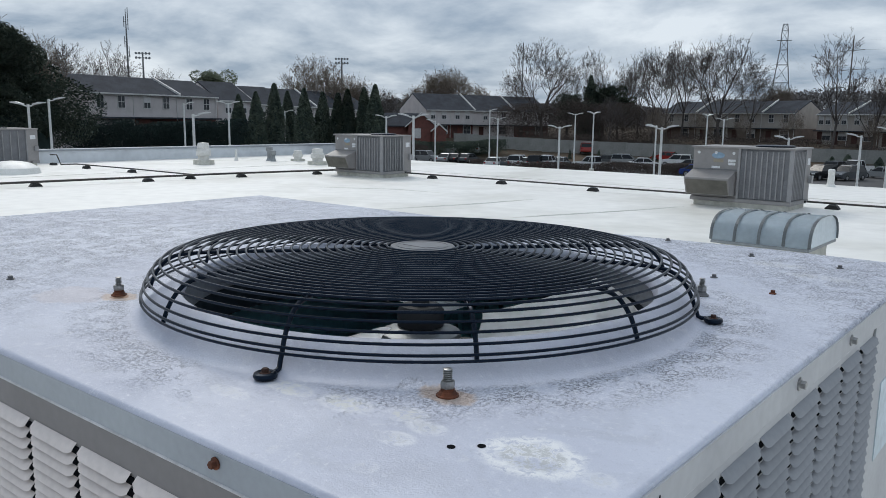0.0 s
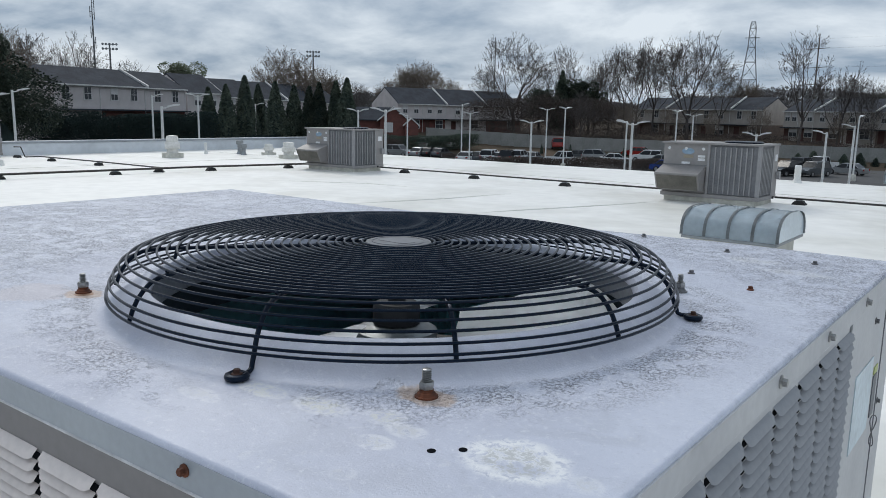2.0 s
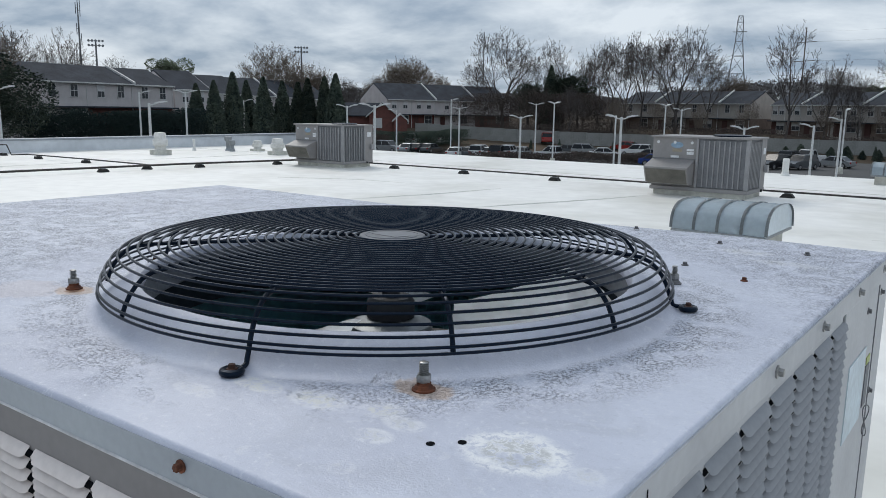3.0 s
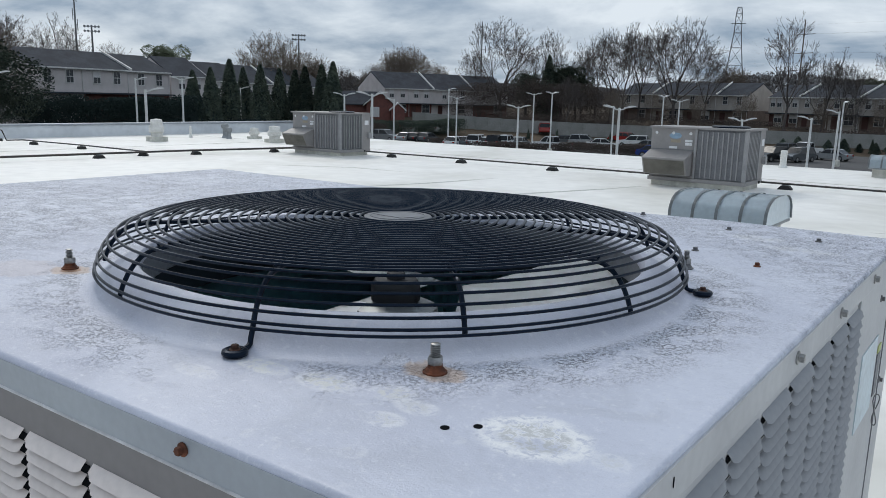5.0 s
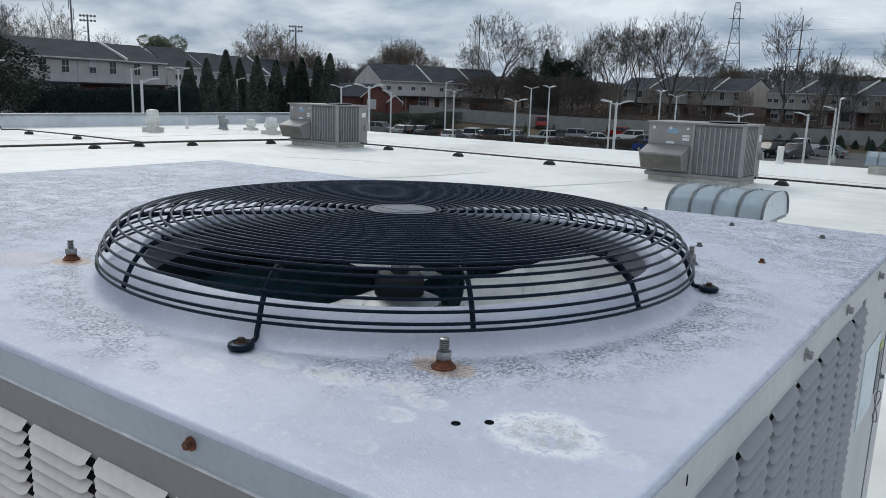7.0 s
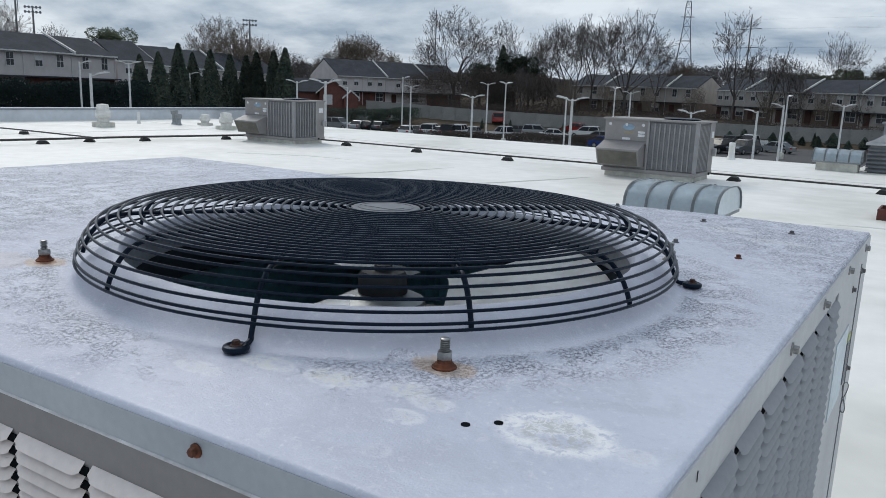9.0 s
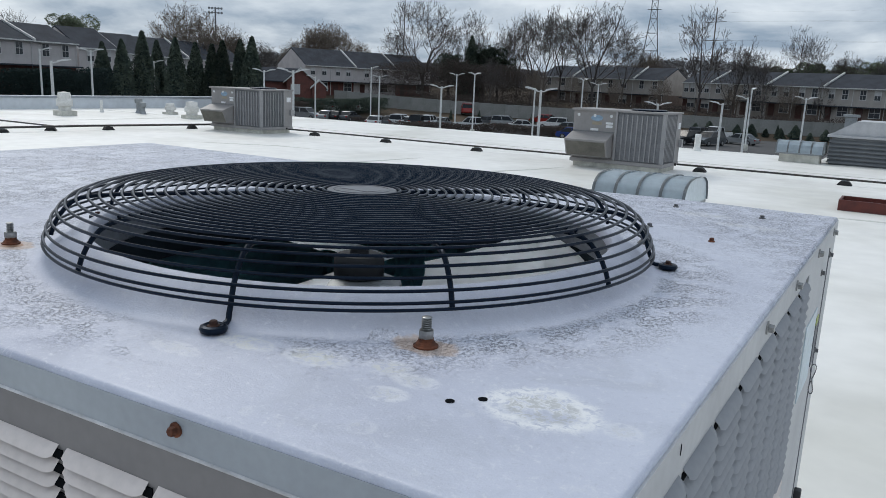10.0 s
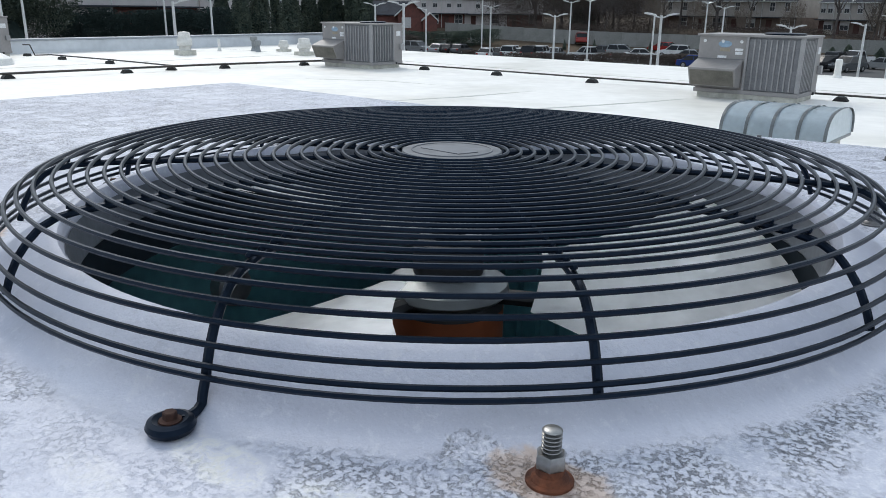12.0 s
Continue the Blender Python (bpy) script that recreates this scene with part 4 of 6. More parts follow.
roof_pipe([(-18.3, -6.0, ZP), (-18.1, 4, ZP), (-17.9, 6.6, ZP), (-17.4, 11.5, ZP), (-16.8, 14.3, ZP), (-16.6, 15.2, ZP), (-16.4, 15.3, ZP)], 0.028, "black gas pipe running over rubber supports")
roof_pipe([(-14.4, 15.45, ZP), (-13.0, 15.48, ZP), (-12.6, 15.5, ZP), (-8.4, 15.5, ZP), (-3.2, 15.6, ZP), (8, 15.75, ZP)], 0.02, "long black gas pipe between the rooftop units")
roof_pipe([(-24.1, 9.6, -0.98), (-23.98, 9.75, -0.98), (-23.95, 9.85, ZP), (-23.9, 10.3, ZP), (-20.8, 10.5, ZP), (-17.6, 10.55, ZP)], 0.02, "thin black gas pipe branching off to a rooftop unit")


# vents
def roof_vent(m, r, h, label, cap=True):
    v = thing("roof_vent", m, label, "roof vent", "roof vents")
    part("vent_curb", box(bmesh.new(), (-r * 1.1, -r * 1.1, -0.02), (r * 1.1, r * 1.1, h * 0.22), 0.01), M_CURB, v, smooth=False)
    part("stack", lathe(bmesh.new(), [(r * 0.8, h * 0.22), (r * 0.8, h * 0.45)], 28), M_VENT, v)
    part("hood", lathe(bmesh.new(), [(r * 0.95, h * 0.40), (r * 1.05, h * 0.43), (r * 1.05, h * 0.68), (r * 0.95, h * 0.72)], 28), M_VENT, v, "off-white spun hood")
    if cap:
        part("cap", lathe(bmesh.new(), [(r * 0.85, h * 0.70), (r * 0.85, h * 0.92), (r * 0.75, h), (0, h * 1.03)], 28), M_VENT, v, "domed cap")
    return v


roof_vent(pose(-23.0, 14.3, ROOF_Z), 0.235, 0.74, "off-white mushroom-shaped roof exhaust vent")
roof_vent(pose(-22.7, 18.2, ROOF_Z), 0.18, 0.40, "low off-white roof exhaust vent")
roof_vent(pose(-20.5, 17.3, ROOF_Z), 0.23, 0.56, "white spun roof exhaust vent beside a rooftop unit")


def stack_pipe(m, r, h, label, cowl, material):
    s = thing("vent_pipe", m, label, "vent pipe", "vent pipes")
    part("boot", lathe(bmesh.new(), [(r * 1.6, 0), (r * 1.25, 0.06), (r * 1.1, 0.10)], 20), material, s)
    part("pipe", lathe(bmesh.new(), [(r, 0.05), (r, h - 0.02), (r * 0.8, h)], 20), material, s)
    if cowl:
        part("cowl", lathe(bmesh.new(), [(r * 1.4, h - 0.14), (r * 1.6, h - 0.10), (r * 1.6, h), (r * 1.2, h + 0.03)], 20), material, s)
    return s


stack_pipe(pose(-23.6, 17.55, ROOF_Z), 0.085, 0.5, "grey galvanised vent pipe with a cowl", True, M_GALV)
stack_pipe(pose(-23.1, 17.35, ROOF_Z), 0.07, 0.38, "short grey galvanised vent pipe with a cowl", True, M_GALV)
stack_pipe(pose(-24.4, 16.6, ROOF_Z), 0.05, 0.42, "thin white plastic vent pipe", False, M_WHITE)
stack_pipe(pose(-4.6, 21.3, ROOF_Z), 0.085, 0.48, "white plastic vent pipe at the roof's edge", False, M_WHITE)
stack_pipe(pose(-22.3, 18.9, ROOF_Z), 0.06, 0.42, "thin white vent pipe", False, M_WHITE)
bm = lathe(bmesh.new(), [(0.75, -0.02), (0.70, 0.16), (0.5, 0.28), (0.25, 0.34), (0.0, 0.36)], 36, close=False)
dome = tagged(part("dome_skylight", bm, M_WHITE), "low white plastic dome skylight on the roof", "skylight")
dome.location = (-22.6, 7.9, ROOF_Z)

# the roof steps out under the louvred box
tagged(part("roof_bay", box(bmesh.new(), (-1.45, EDGE_N + 0.1, LOT_Z - 0.3), (EDGE_E, EDGE_N + 2.2, ROOF_Z + 0.03)), M_ROOF, smooth=False), "white membrane roof of the building's projecting bay", "roof", kind="structure")
# louvred box at the roof's edge and the red trough
lb = thing("louvred_penthouse", pose(-1.25, 20.6, ROOF_Z), "dark grey louvred ventilation penthouse with a pale flat top", "ventilator")
part("body", box(bmesh.new(), (0.04, 0.04, -0.02), (2.4, 1.9, 0.66)), M_LOUVBOX, lb, smooth=False)
slat_me = mesh_of("slat", prism(bmesh.new(), [(-0.035, 0), (0.035, 0.06), (0.035, 0.085), (-0.035, 0.02)], 2.44, "x", 0.0), M_LOUVBOX)
slat_end = mesh_of("slat", prism(bmesh.new(), [(-0.035, 0), (0.035, 0.06), (0.035, 0.085), (-0.035, 0.02)], 1.9, "y", 0.02), M_LOUVBOX)
for k in range(6):
    share("slat", slat_me, lb, pose(0, 0.015, 0.04 + k * 0.1))
    share("slat", slat_end, lb, pose(0.015, 0, 0.04 + k * 0.1))
part("top", box(bmesh.new(), (-0.06, -0.06, 0.67), (2.5, 2.0, 0.73), 0.01), M_SIDE, lb, "pale grey metal top", smooth=False)
part("hatch", prism(bmesh.new(), [(-0.02, 0.732), (2.45, 0.732), (2.35, 1.08), (0.55, 1.08)], 1.9, "y", 0.02), M_SIDE, lb, smooth=False)
fv = thing("flue_vent", pose(-1.0, 22.9, ROOF_Z), "weathered square metal flue behind the penthouse", "flue")
part("flue", box(bmesh.new(), (-0.14, -0.14, -0.02), (0.14, 0.14, 1.12)), M_GALV, fv, smooth=False)
part("flue_cap", box(bmesh.new(), (-0.2, -0.2, 1.13), (0.2, 0.2, 1.2), 0.01), M_GALV, fv, smooth=False)
rb = thing("red_trough", pose(-0.25, 11.85, ROOF_Z), "red-brown painted metal trough lying on the white roof", "trough")
for lo, hi in (((0, 0, 0.0), (1.6, 0.03, 0.16)), ((0, 0.57, 0.0), (1.6, 0.6, 0.16)), ((0, 0.03, 0.0), (0.03, 0.57, 0.16)), ((1.57, 0.03, 0.0), (1.6, 0.57, 0.16)), ((0.03, 0.03, 0.0), (1.57, 0.57, 0.03))):
    part("side", box(bmesh.new(), lo, hi, 0.004), M_REDBOX, rb, smooth=False)


# ---- car park ----
bm = bmesh.new()
sheet = []
for k in range(57):
    row = []
    for r in (23, 60, 85, 107, 114, 118):
        x, y = spot(-14 + 88 * k / 56, r)
        row.append(bm.verts.new((x, y, ground_z(x, y) + 0.02)))
    sheet.append(row)
for a, b in zip(sheet, sheet[1:]):
    for j in range(5):
        bm.faces.new((a[j], a[j + 1], b[j + 1], b[j]))
tagged(part("car_park", bm, M_ASPHALT), "worn dark asphalt car park", "car park", kind="structure")


def street_lamp(bearing, dist, top, arms, turn):
    """A pale pole with one or two flat lamp heads."""
    x, y = spot(bearing, dist)
    g = ground_z(x, y)
    h = top - g
    s = thing("street_lamp", pose(x, y, g, 0, 0, turn), "pale grey car-park lamp pole with " + ("two flat lamp heads" if arms == 2 else "one flat lamp head"), "street lamp", "car-park lamps")
    part("footing", lathe(bmesh.new(), [(0.3, -0.2), (0.3, 0.7), (0.27, 0.74)], 16), M_CURB, s)
    part("pole", tube(bmesh.new(), [(0, 0, 0.7), (0, 0, h - 0.1)], [0.095, 0.075], 8), M_POLE, s)
    for k in range(arms):
        d = 1 if k == 0 else -1
        part("arm", tube(bmesh.new(), [(0, 0, h - 0.22), (0.2 * d, 0, h - 0.2), (0.4 * d, 0, h - 0.12)], 0.04, 6), M_POLE, s)
        part("lamp_head", prism(bmesh.new(), [(0.3 * d, h - 0.15), (1.0 * d, h - 0.02), (1.0 * d, h + 0.035), (0.7 * d, h + 0.045), (0.3 * d, h - 0.07)], 0.32, "y", -0.16), M_POLE, s, smooth=False)
    return s


for b, d, s, arms, turn in [(68.3, 52, 0.0131, 2, 40), (67.1, 58, 0.0191, 1, 70), (58.7, 78, 0.0168, 1, 60), (58.1, 48, 0.0048, 1, 55), (55.7, 72, 0.0184, 2, 50), (51.8, 90, 0.009, 1, 50), (45.6, 92, 0.0069, 1, 45), (44.5, 72, 0.0043, 2, 45), (42.5, 50, 0.0061, 2, 42), (40.9, 88, -0.0007, 1, 220), (36.9, 112, 0.0136, 1, 30), (36.3, 98, 0.003, 2, 35), (31.8, 66, -0.006, 2, 30), (30.7, 100, 0.0097, 2, 30), (29.4, 96, 0.0114, 2, 75), (25.0, 82, -0.0031, 1, 205), (24.6, 50, -0.0044, 2, 15), (21.6, 98, 0.0098, 2, 80), (20.5, 94, 0.0053, 2, 20), (16.3, 62, -0.0149, 2, 10), (12.0, 66, -0.0109, 1, 185), (10.2, 96, 0.0071, 1, 80), (10.4, 72, -0.0029, 1, 190), (6.8, 80, -0.0007, 2, 25)]:
    street_lamp(b, d, 0.25 + s * d, arms, turn)


def car(kind, paint):
    """A parked car, its nose towards +x, its origin on the ground in the middle."""
    long, wide, high, belt = {"sedan": (4.7, 1.8, 1.45, 0.92), "suv": (4.7, 1.9, 1.75, 1.08), "pickup": (5.6, 1.95, 1.85, 1.12)}[kind]
    c = thing("car", Matrix.Identity(4), paint + " parked " + kind + " on dark asphalt", "car", "parked cars")
    p = CAR_PAINT[paint]
    a, f = -long / 2, long / 2
    nose = {"sedan": 0.72, "suv": 0.95, "pickup": 1.02}[kind]
    low = [(a, 0.35), (a - 0.0, 0.75), (a + 0.06, belt - 0.03), (f - 1.35, belt), (f - 0.25, nose), (f, nose - 0.16), (f + 0.02, 0.36), (f - 0.3, 0.24), (a + 0.25, 0.24)]
    bm = prism(bmesh.new(), low, wide, "y", -wide / 2)
    bmesh.ops.bevel(bm, geom=[e for e in bm.edges], offset=0.06, segments=2, affect="EDGES")
    part("body", bm, p, c)
    cab = {"sedan": ((a + 0.55, a + 1.25), (f - 2.05, f - 1.3)), "suv": ((a + 0.12, a + 0.4), (f - 2.0, f - 1.25)), "pickup": ((a + 2.0, a + 2.15), (f - 2.2, f - 1.5))}[kind]
    (r0, r1), (t1, t0) = cab
    ins = 0.2
    def frustum(z0, z1, g):
        b2 = bmesh.new()
        q = (z1 - belt) / (high - belt)
        q0 = (z0 - belt) / (high - belt)
        lo = [(r0 + (r1 - r0) * q0, -wide / 2 + 0.05 + ins * q0), (t0 + (t1 - t0) * q0, -wide / 2 + 0.05 + ins * q0), (t0 + (t1 - t0) * q0, wide / 2 - 0.05 - ins * q0), (r0 + (r1 - r0) * q0, wide / 2 - 0.05 - ins * q0)]
        hi = [(r0 + (r1 - r0) * q, -wide / 2 + 0.05 + ins * q), (t0 + (t1 - t0) * q, -wide / 2 + 0.05 + ins * q), (t0 + (t1 - t0) * q, wide / 2 - 0.05 - ins * q), (r0 + (r1 - r0) * q, wide / 2 - 0.05 - ins * q)]
        v0 = [b2.verts.new((x, y, z0)) for x, y in lo]
        v1 = [b2.verts.new((x, y, z1)) for x, y in hi]
        b2.faces.new(v0[::-1])
        b2.faces.new(v1)
        for j in range(4):
            b2.faces.new((v0[j], v0[(j + 1) % 4], v1[(j + 1) % 4], v1[j]))
        return b2
    part("window_glass", frustum(belt - 0.03, high - 0.09, 0), M_CARGLASS, c, "dark glass", smooth=False)
    bm = frustum(high - 0.088, high, 0)
    bmesh.ops.bevel(bm, geom=[e for e in bm.edges], offset=0.035, segments=2, affect="EDGES")
    part("roof", bm, p, c)
    for s in (-1, 1):
        for u in (0.0, 0.5, 1.0):
            xb, xt = r0 + 0.03 + (t0 - r0 - 0.06) * u, r1 + 0.02 + (t1 - r1 - 0.04) * u
            part("pillar", tube(bmesh.new(), [(xb, s * (wide / 2 - 0.045), belt - 0.02), (xt, s * (wide / 2 - 0.04 - ins * 0.9), high - 0.06)], 0.035, 6), p, c)
        part("headlight", box(bmesh.new(), (f - 0.18, s * (wide / 2 - 0.28) - 0.2, nose - 0.22), (f + 0.012, s * (wide / 2 - 0.28) + 0.2, nose - 0.1), 0.02), M_LAMP_CLEAR, c)
        part("tail_light", box(bmesh.new(), (a - 0.012, s * (wide / 2 - 0.2) - 0.14, belt - 0.3), (a + 0.1, s * (wide / 2 - 0.2) + 0.14, belt - 0.1), 0.02), M_LAMP_RED, c)
        for x in (a + 0.85, f - 0.9):
            w = new("wheel")
            w.parent = c
            w.matrix_basis = pose(x, s * (wide / 2 - 0.08), 0.34, 90, 0, 0)
            part("tyre", lathe(bmesh.new(), [(0.2, -0.1), (0.33, -0.11), (0.345, -0.06), (0.345, 0.06), (0.33, 0.11), (0.2, 0.1)], 24), M_TYRE, w)
            part("rim", lathe(bmesh.new(), [(0.0, -0.112), (0.19, -0.108), (0.21, -0.09), (0.21, 0.09), (0.19, 0.108), (0.0, 0.112)], 16, close=False), M_RIM, w)
    part("bumper", box(bmesh.new(), (f - 0.02, -wide / 2 + 0.2, 0.3), (f + 0.035, wide / 2 - 0.2, 0.5), 0.02), M_TYRE, c)
    if kind == "pickup":
        part("bed_liner", box(bmesh.new(), (a + 0.15, -wide / 2 + 0.15, belt - 0.01), (a + 1.95, wide / 2 - 0.15, belt + 0.012)), M_TYRE, c, smooth=False)
    return c


# bearing, distance, kind, colour, heading
CARS = [(41.5, 117, "suv", "silver", 5), (39.9, 116, "sedan", "silver", 100), (39.2, 116, "sedan", "black", 100), (38.4, 116, "sedan", "grey", 100), (39.4, 127, "suv", "white", 100), (38.5, 128, "suv", "grey", 100), (37.6, 128, "suv", "white", 100),
        (36.4, 106, "sedan", "white", 105), (35.4, 107, "sedan", "grey", 105), (34.7, 107, "suv", "white", 105), (34.0, 107, "sedan", "white", 105), (33.3, 107, "suv", "black", 105), (32.6, 108, "suv", "white", 105), (31.6, 110, "sedan", "silver", 105),
        (29.3, 105, "pickup", "white", 180), (28.1, 118, "sedan", "grey", 20), (26.9, 116, "suv", "silver", 20), (29.9, 130, "suv", "red", 125), (24.2, 124, "sedan", "red", 170), (25.6, 112, "sedan", "white", 30), (23.5, 118, "suv", "white", 195), (22.6, 112, "sedan", "silver", 195), (21.9, 98, "sedan", "blue", 20),
        (14.2, 100, "suv", "black", 250), (13.2, 112, "suv", "grey", 80), (12.6, 101, "suv", "grey", 250), (12.2, 114, "pickup", "white", 250), (10.6, 107, "sedan", "silver", 165), (12.4, 60, "sedan", "white", 150), (7.5, 62, "sedan", "white", 160)]
made = {}
for b, d, kind, paint, heading in CARS:
    x, y = spot(b, d)
    m = pose(x, y, ground_z(x, y) + (0.02 if d < 117 else 0.0), 0, 0, heading)
    if (kind, paint) in made:
        copy_thing(made[kind, paint], m)
    else:
        c = made[kind, paint] = car(kind, paint)
        c.matrix_basis = m


# ---- houses ----
def window(parent, x, z, w=0.82, h=1.32, blind=False):
    win = new("window")
    win.parent = parent
    win.location = (x, 0, z)
    part("frame", box(bmesh.new(), (-w / 2 - 0.09, -0.07, -0.09), (w / 2 + 0.09, 0.03, h + 0.09), 0.01), M_TRIM, win, smooth=False)
    part("pane", box(bmesh.new(), (-w / 2, -0.085, 0), (w / 2, -0.06, h / 2 - 0.03)), M_PANE, win, smooth=False)
    part("pane", box(bmesh.new(), (-w / 2, -0.085, h / 2 + 0.03), (w / 2, -0.06, h)), M_BLIND if blind else M_PANE, win, smooth=False)
    part("muntin", box(bmesh.new(), (-0.02, -0.092, 0), (0.02, -0.084, h)), M_TRIM, win, smooth=False)


def townhouse(m, w, d, eave, rise, siding, lower, label, left_gable=False, right_gable=False, step=0.0, seed=0):
    """A two-storey house in a terrace: its front is y = 0, it runs from x = 0 to w; m stands at its foot, the eave stands eave over it."""
    rnd = random.Random(seed)
    hs = thing("townhouse", m, label, "house", "townhouses")
    ground_h = eave - 2.75
    part("upper_wall", box(bmesh.new(), (0, 0, ground_h), (w - 0.004, d, eave)), siding, hs, "pale vinyl-sided upper storey", smooth=False)
    part("lower_wall", box(bmesh.new(), (0, 0.25, -1.5), (w - 0.004, d - 0.02, ground_h - 0.002)), lower if seed % 3 else siding, hs, smooth=False)
    o = 0.35
    bm = prism(bmesh.new(), [(-o, eave - 0.12), (d / 2, eave + rise), (d + o, eave - 0.12), (d + o, eave - 0.27), (d / 2, eave + rise - 0.2), (-o, eave - 0.27)], w, "x", 0)
    part("roof", bm, M_SHINGLE, hs, "dark grey shingle roof", smooth=False)
    part("gutter", box(bmesh.new(), (0, -o - 0.1, eave - 0.26), (w, -o, eave - 0.1), 0.02), M_TRIM, hs, smooth=False)
    part("downpipe", tube(bmesh.new(), [(w - 0.15, -0.06, eave - 0.2), (w - 0.15, -0.06, 0)], 0.05, 6), M_TRIM, hs)
    if left_gable or right_gable:
        x0 = -0.02 if left_gable else w - 0.13
        part("gable", prism(bmesh.new(), [(0, eave - 0.1), (d / 2, eave + rise - 0.25), (d, eave - 0.1)], 0.13, "x", x0), siding, hs, smooth=False)
    if step:
        # the raised party wall's white rake against the next roof
        x0 = 0.0 if step > 0 else w - 0.12
        bm = prism(bmesh.new(), [(-o, eave - 0.1), (d / 2, eave + rise + 0.02), (d / 2, eave + rise + 0.28), (-o - 0.05, eave + 0.16)], 0.22, "x", x0)
        part("rake_board", bm, M_TRIM, hs, "white rake board", smooth=False)
    for k in range(2):
        window(hs, w * (0.28 + 0.44 * k), ground_h + 1.05, blind=rnd.random() < 0.65)
    window(hs, w * 0.70, 0.8, 1.5, 1.4, rnd.random() < 0.5)
    part("porch_roof", box(bmesh.new(), (0.1, -1.0, ground_h - 0.15), (w - 0.1, 0.25, ground_h + 0.02), 0.02), M_SHINGLE, hs, smooth=False)
    dr = part("door", box(bmesh.new(), (w * 0.2 - 0.5, 0.16, 0.02), (w * 0.2 + 0.5, 0.26, 2.1)), M_DOOR, hs, "dark red front door", smooth=False)
    part("vent_stack", tube(bmesh.new(), [(w * 0.4, d * 0.62, eave + rise * 0.55), (w * 0.4, d * 0.62, eave + rise * 0.8 + 0.3)], 0.07, 6), M_RUBBER, hs)
    return hs


def terrace(p0, p1, units, siding, label, foot, eave, rise=2.5, d=9.5, seed=0, lower=M_BRICK):
    """A row of houses from p0 to p1; units: (share of the length, drop of the eave, step)."""
    a, b = Vector(p0), Vector(p1)
    along = (b - a)
    yaw = math.degrees(math.atan2(along.y, along.x))
    total = sum(u[0] for u in units)
    x = 0.0
    for k, (u, drop, step) in enumerate(units):
        q = a + along * (x / total)
        townhouse(pose(q.x, q.y, foot, 0, 0, yaw), along.length * u / total, d, eave - drop, rise, siding, lower, label, k == 0, k == len(units) - 1, step, seed + k)
        x += u


terrace(spot(64.9, 93), spot(56.5, 104), [(1, 0, 0), (1, 0, 0), (1, 0.05, 1)], M_SIDING, "grey two-storey townhouse with dark shingle roof behind a hedge", -2.9, 5.7, rise=2.0)
terrace(spot(56.4, 107), spot(45.8, 124), [(1, 0.2, 0), (1, 0.6, 1), (1, 0.75, 0), (1, 0.85, 1), (1, 1.0, 0)], M_SIDING, "grey two-storey townhouse partly hidden by evergreens", -2.9, 5.55, seed=3)
terrace(spot(41.6, 143), spot(32.6, 158), [(1.7, 0, 0), (1.6, 0, 0), (3.0, 0.05, 1), (2.7, 0.1, 1)], M_SIDING, "grey townhouse with brick lower storey and dark shingle roof", -3.2, 5.25, rise=3.0, d=11, seed=10)
terrace(spot(24.6, 163), spot(16.0, 148), [(2.4, 0, 0), (2.1, 0, 1), (2.1, 0, 0), (1.9, 0, 1)], M_SIDING_B, "beige two-storey townhouse with dark shingle roof behind bare trees", -3.2, 5.3, rise=2.2, seed=20, lower=M_PORCH)
terrace(spot(14.7, 147), spot(-7.0, 119), [(1.15, 0, 0), (1.15, 0, 0), (2.05, 0, 1), (2.05, 0, 0), (1.8, 0.05, 1), (1.8, 0.05, 0), (1.8, 0.1, 1), (1.8, 0.1, 0), (2, 0.1, 1), (2, 0.1, 0), (2, 0.15, 1), (2, 0.15, 0)], M_SIDING_B, "beige two-storey townhouse with dark roof behind a grey fence", -3.2, 5.1, rise=2.05, seed=30, lower=M_PORCH)
# the brick bungalow in front of the terrace
bx, by = spot(45.2, 130)
hs = thing("brick_house", pose(bx, by, -3.4, 0, 0, 44), "one-storey red-brick house with grey gabled roof and white trim", "house")
part("wall", box(bmesh.new(), (0, 0, -1), (7.6, 7, 2.6)), M_BRICK, hs, smooth=False)
part("roof", prism(bmesh.new(), [(-0.4, 2.5), (3.5, 4.6), (7.4, 2.5), (7.4, 2.35), (-0.4, 2.35)], 7.6, "x", 0.0), M_SHINGLE, hs, smooth=False)
part("front_gable", prism(bmesh.new(), [(5.2, -1), (9.6, -1), (9.6, 2.6), (7.4, 4.5), (5.2, 2.6)], 5.0, "y", -1.5), M_BRICK, hs, smooth=False)
for sx in (-1, 1):
    part("gable_roof", prism(bmesh.new(), [(7.4, 4.75), (7.4 + sx * 2.7, 2.4), (7.4 + sx * 2.7, 2.25), (7.4, 4.5)], 5.4, "y", -1.8), M_SHINGLE, hs, smooth=False)
    part("gable_trim", prism(bmesh.new(), [(7.4, 4.8), (7.4 + sx * 2.75, 2.42), (7.4 + sx * 2.75, 2.2), (7.4, 4.55)], 0.12, "y", -1.93), M_TRIM, hs, smooth=False)
part("porch", prism(bmesh.new(), [(9.2, -1), (11.4, -1), (11.4, 1.8), (10.3, 2.7), (9.2, 1.8)], 2.0, "y", -2.2), M_BRICK, hs, smooth=False)
for sx in (-1, 1):
    part("porch_trim", prism(bmesh.new(), [(10.3, 2.95), (10.3 + sx * 1.4, 1.75), (10.3 + sx * 1.4, 1.5), (10.3, 2.7)], 2.4, "y", -2.4), M_TRIM, hs, smooth=False)
bw = new("window")
bw.parent = hs
bw.location = (6.4, -1.5, 0.6)
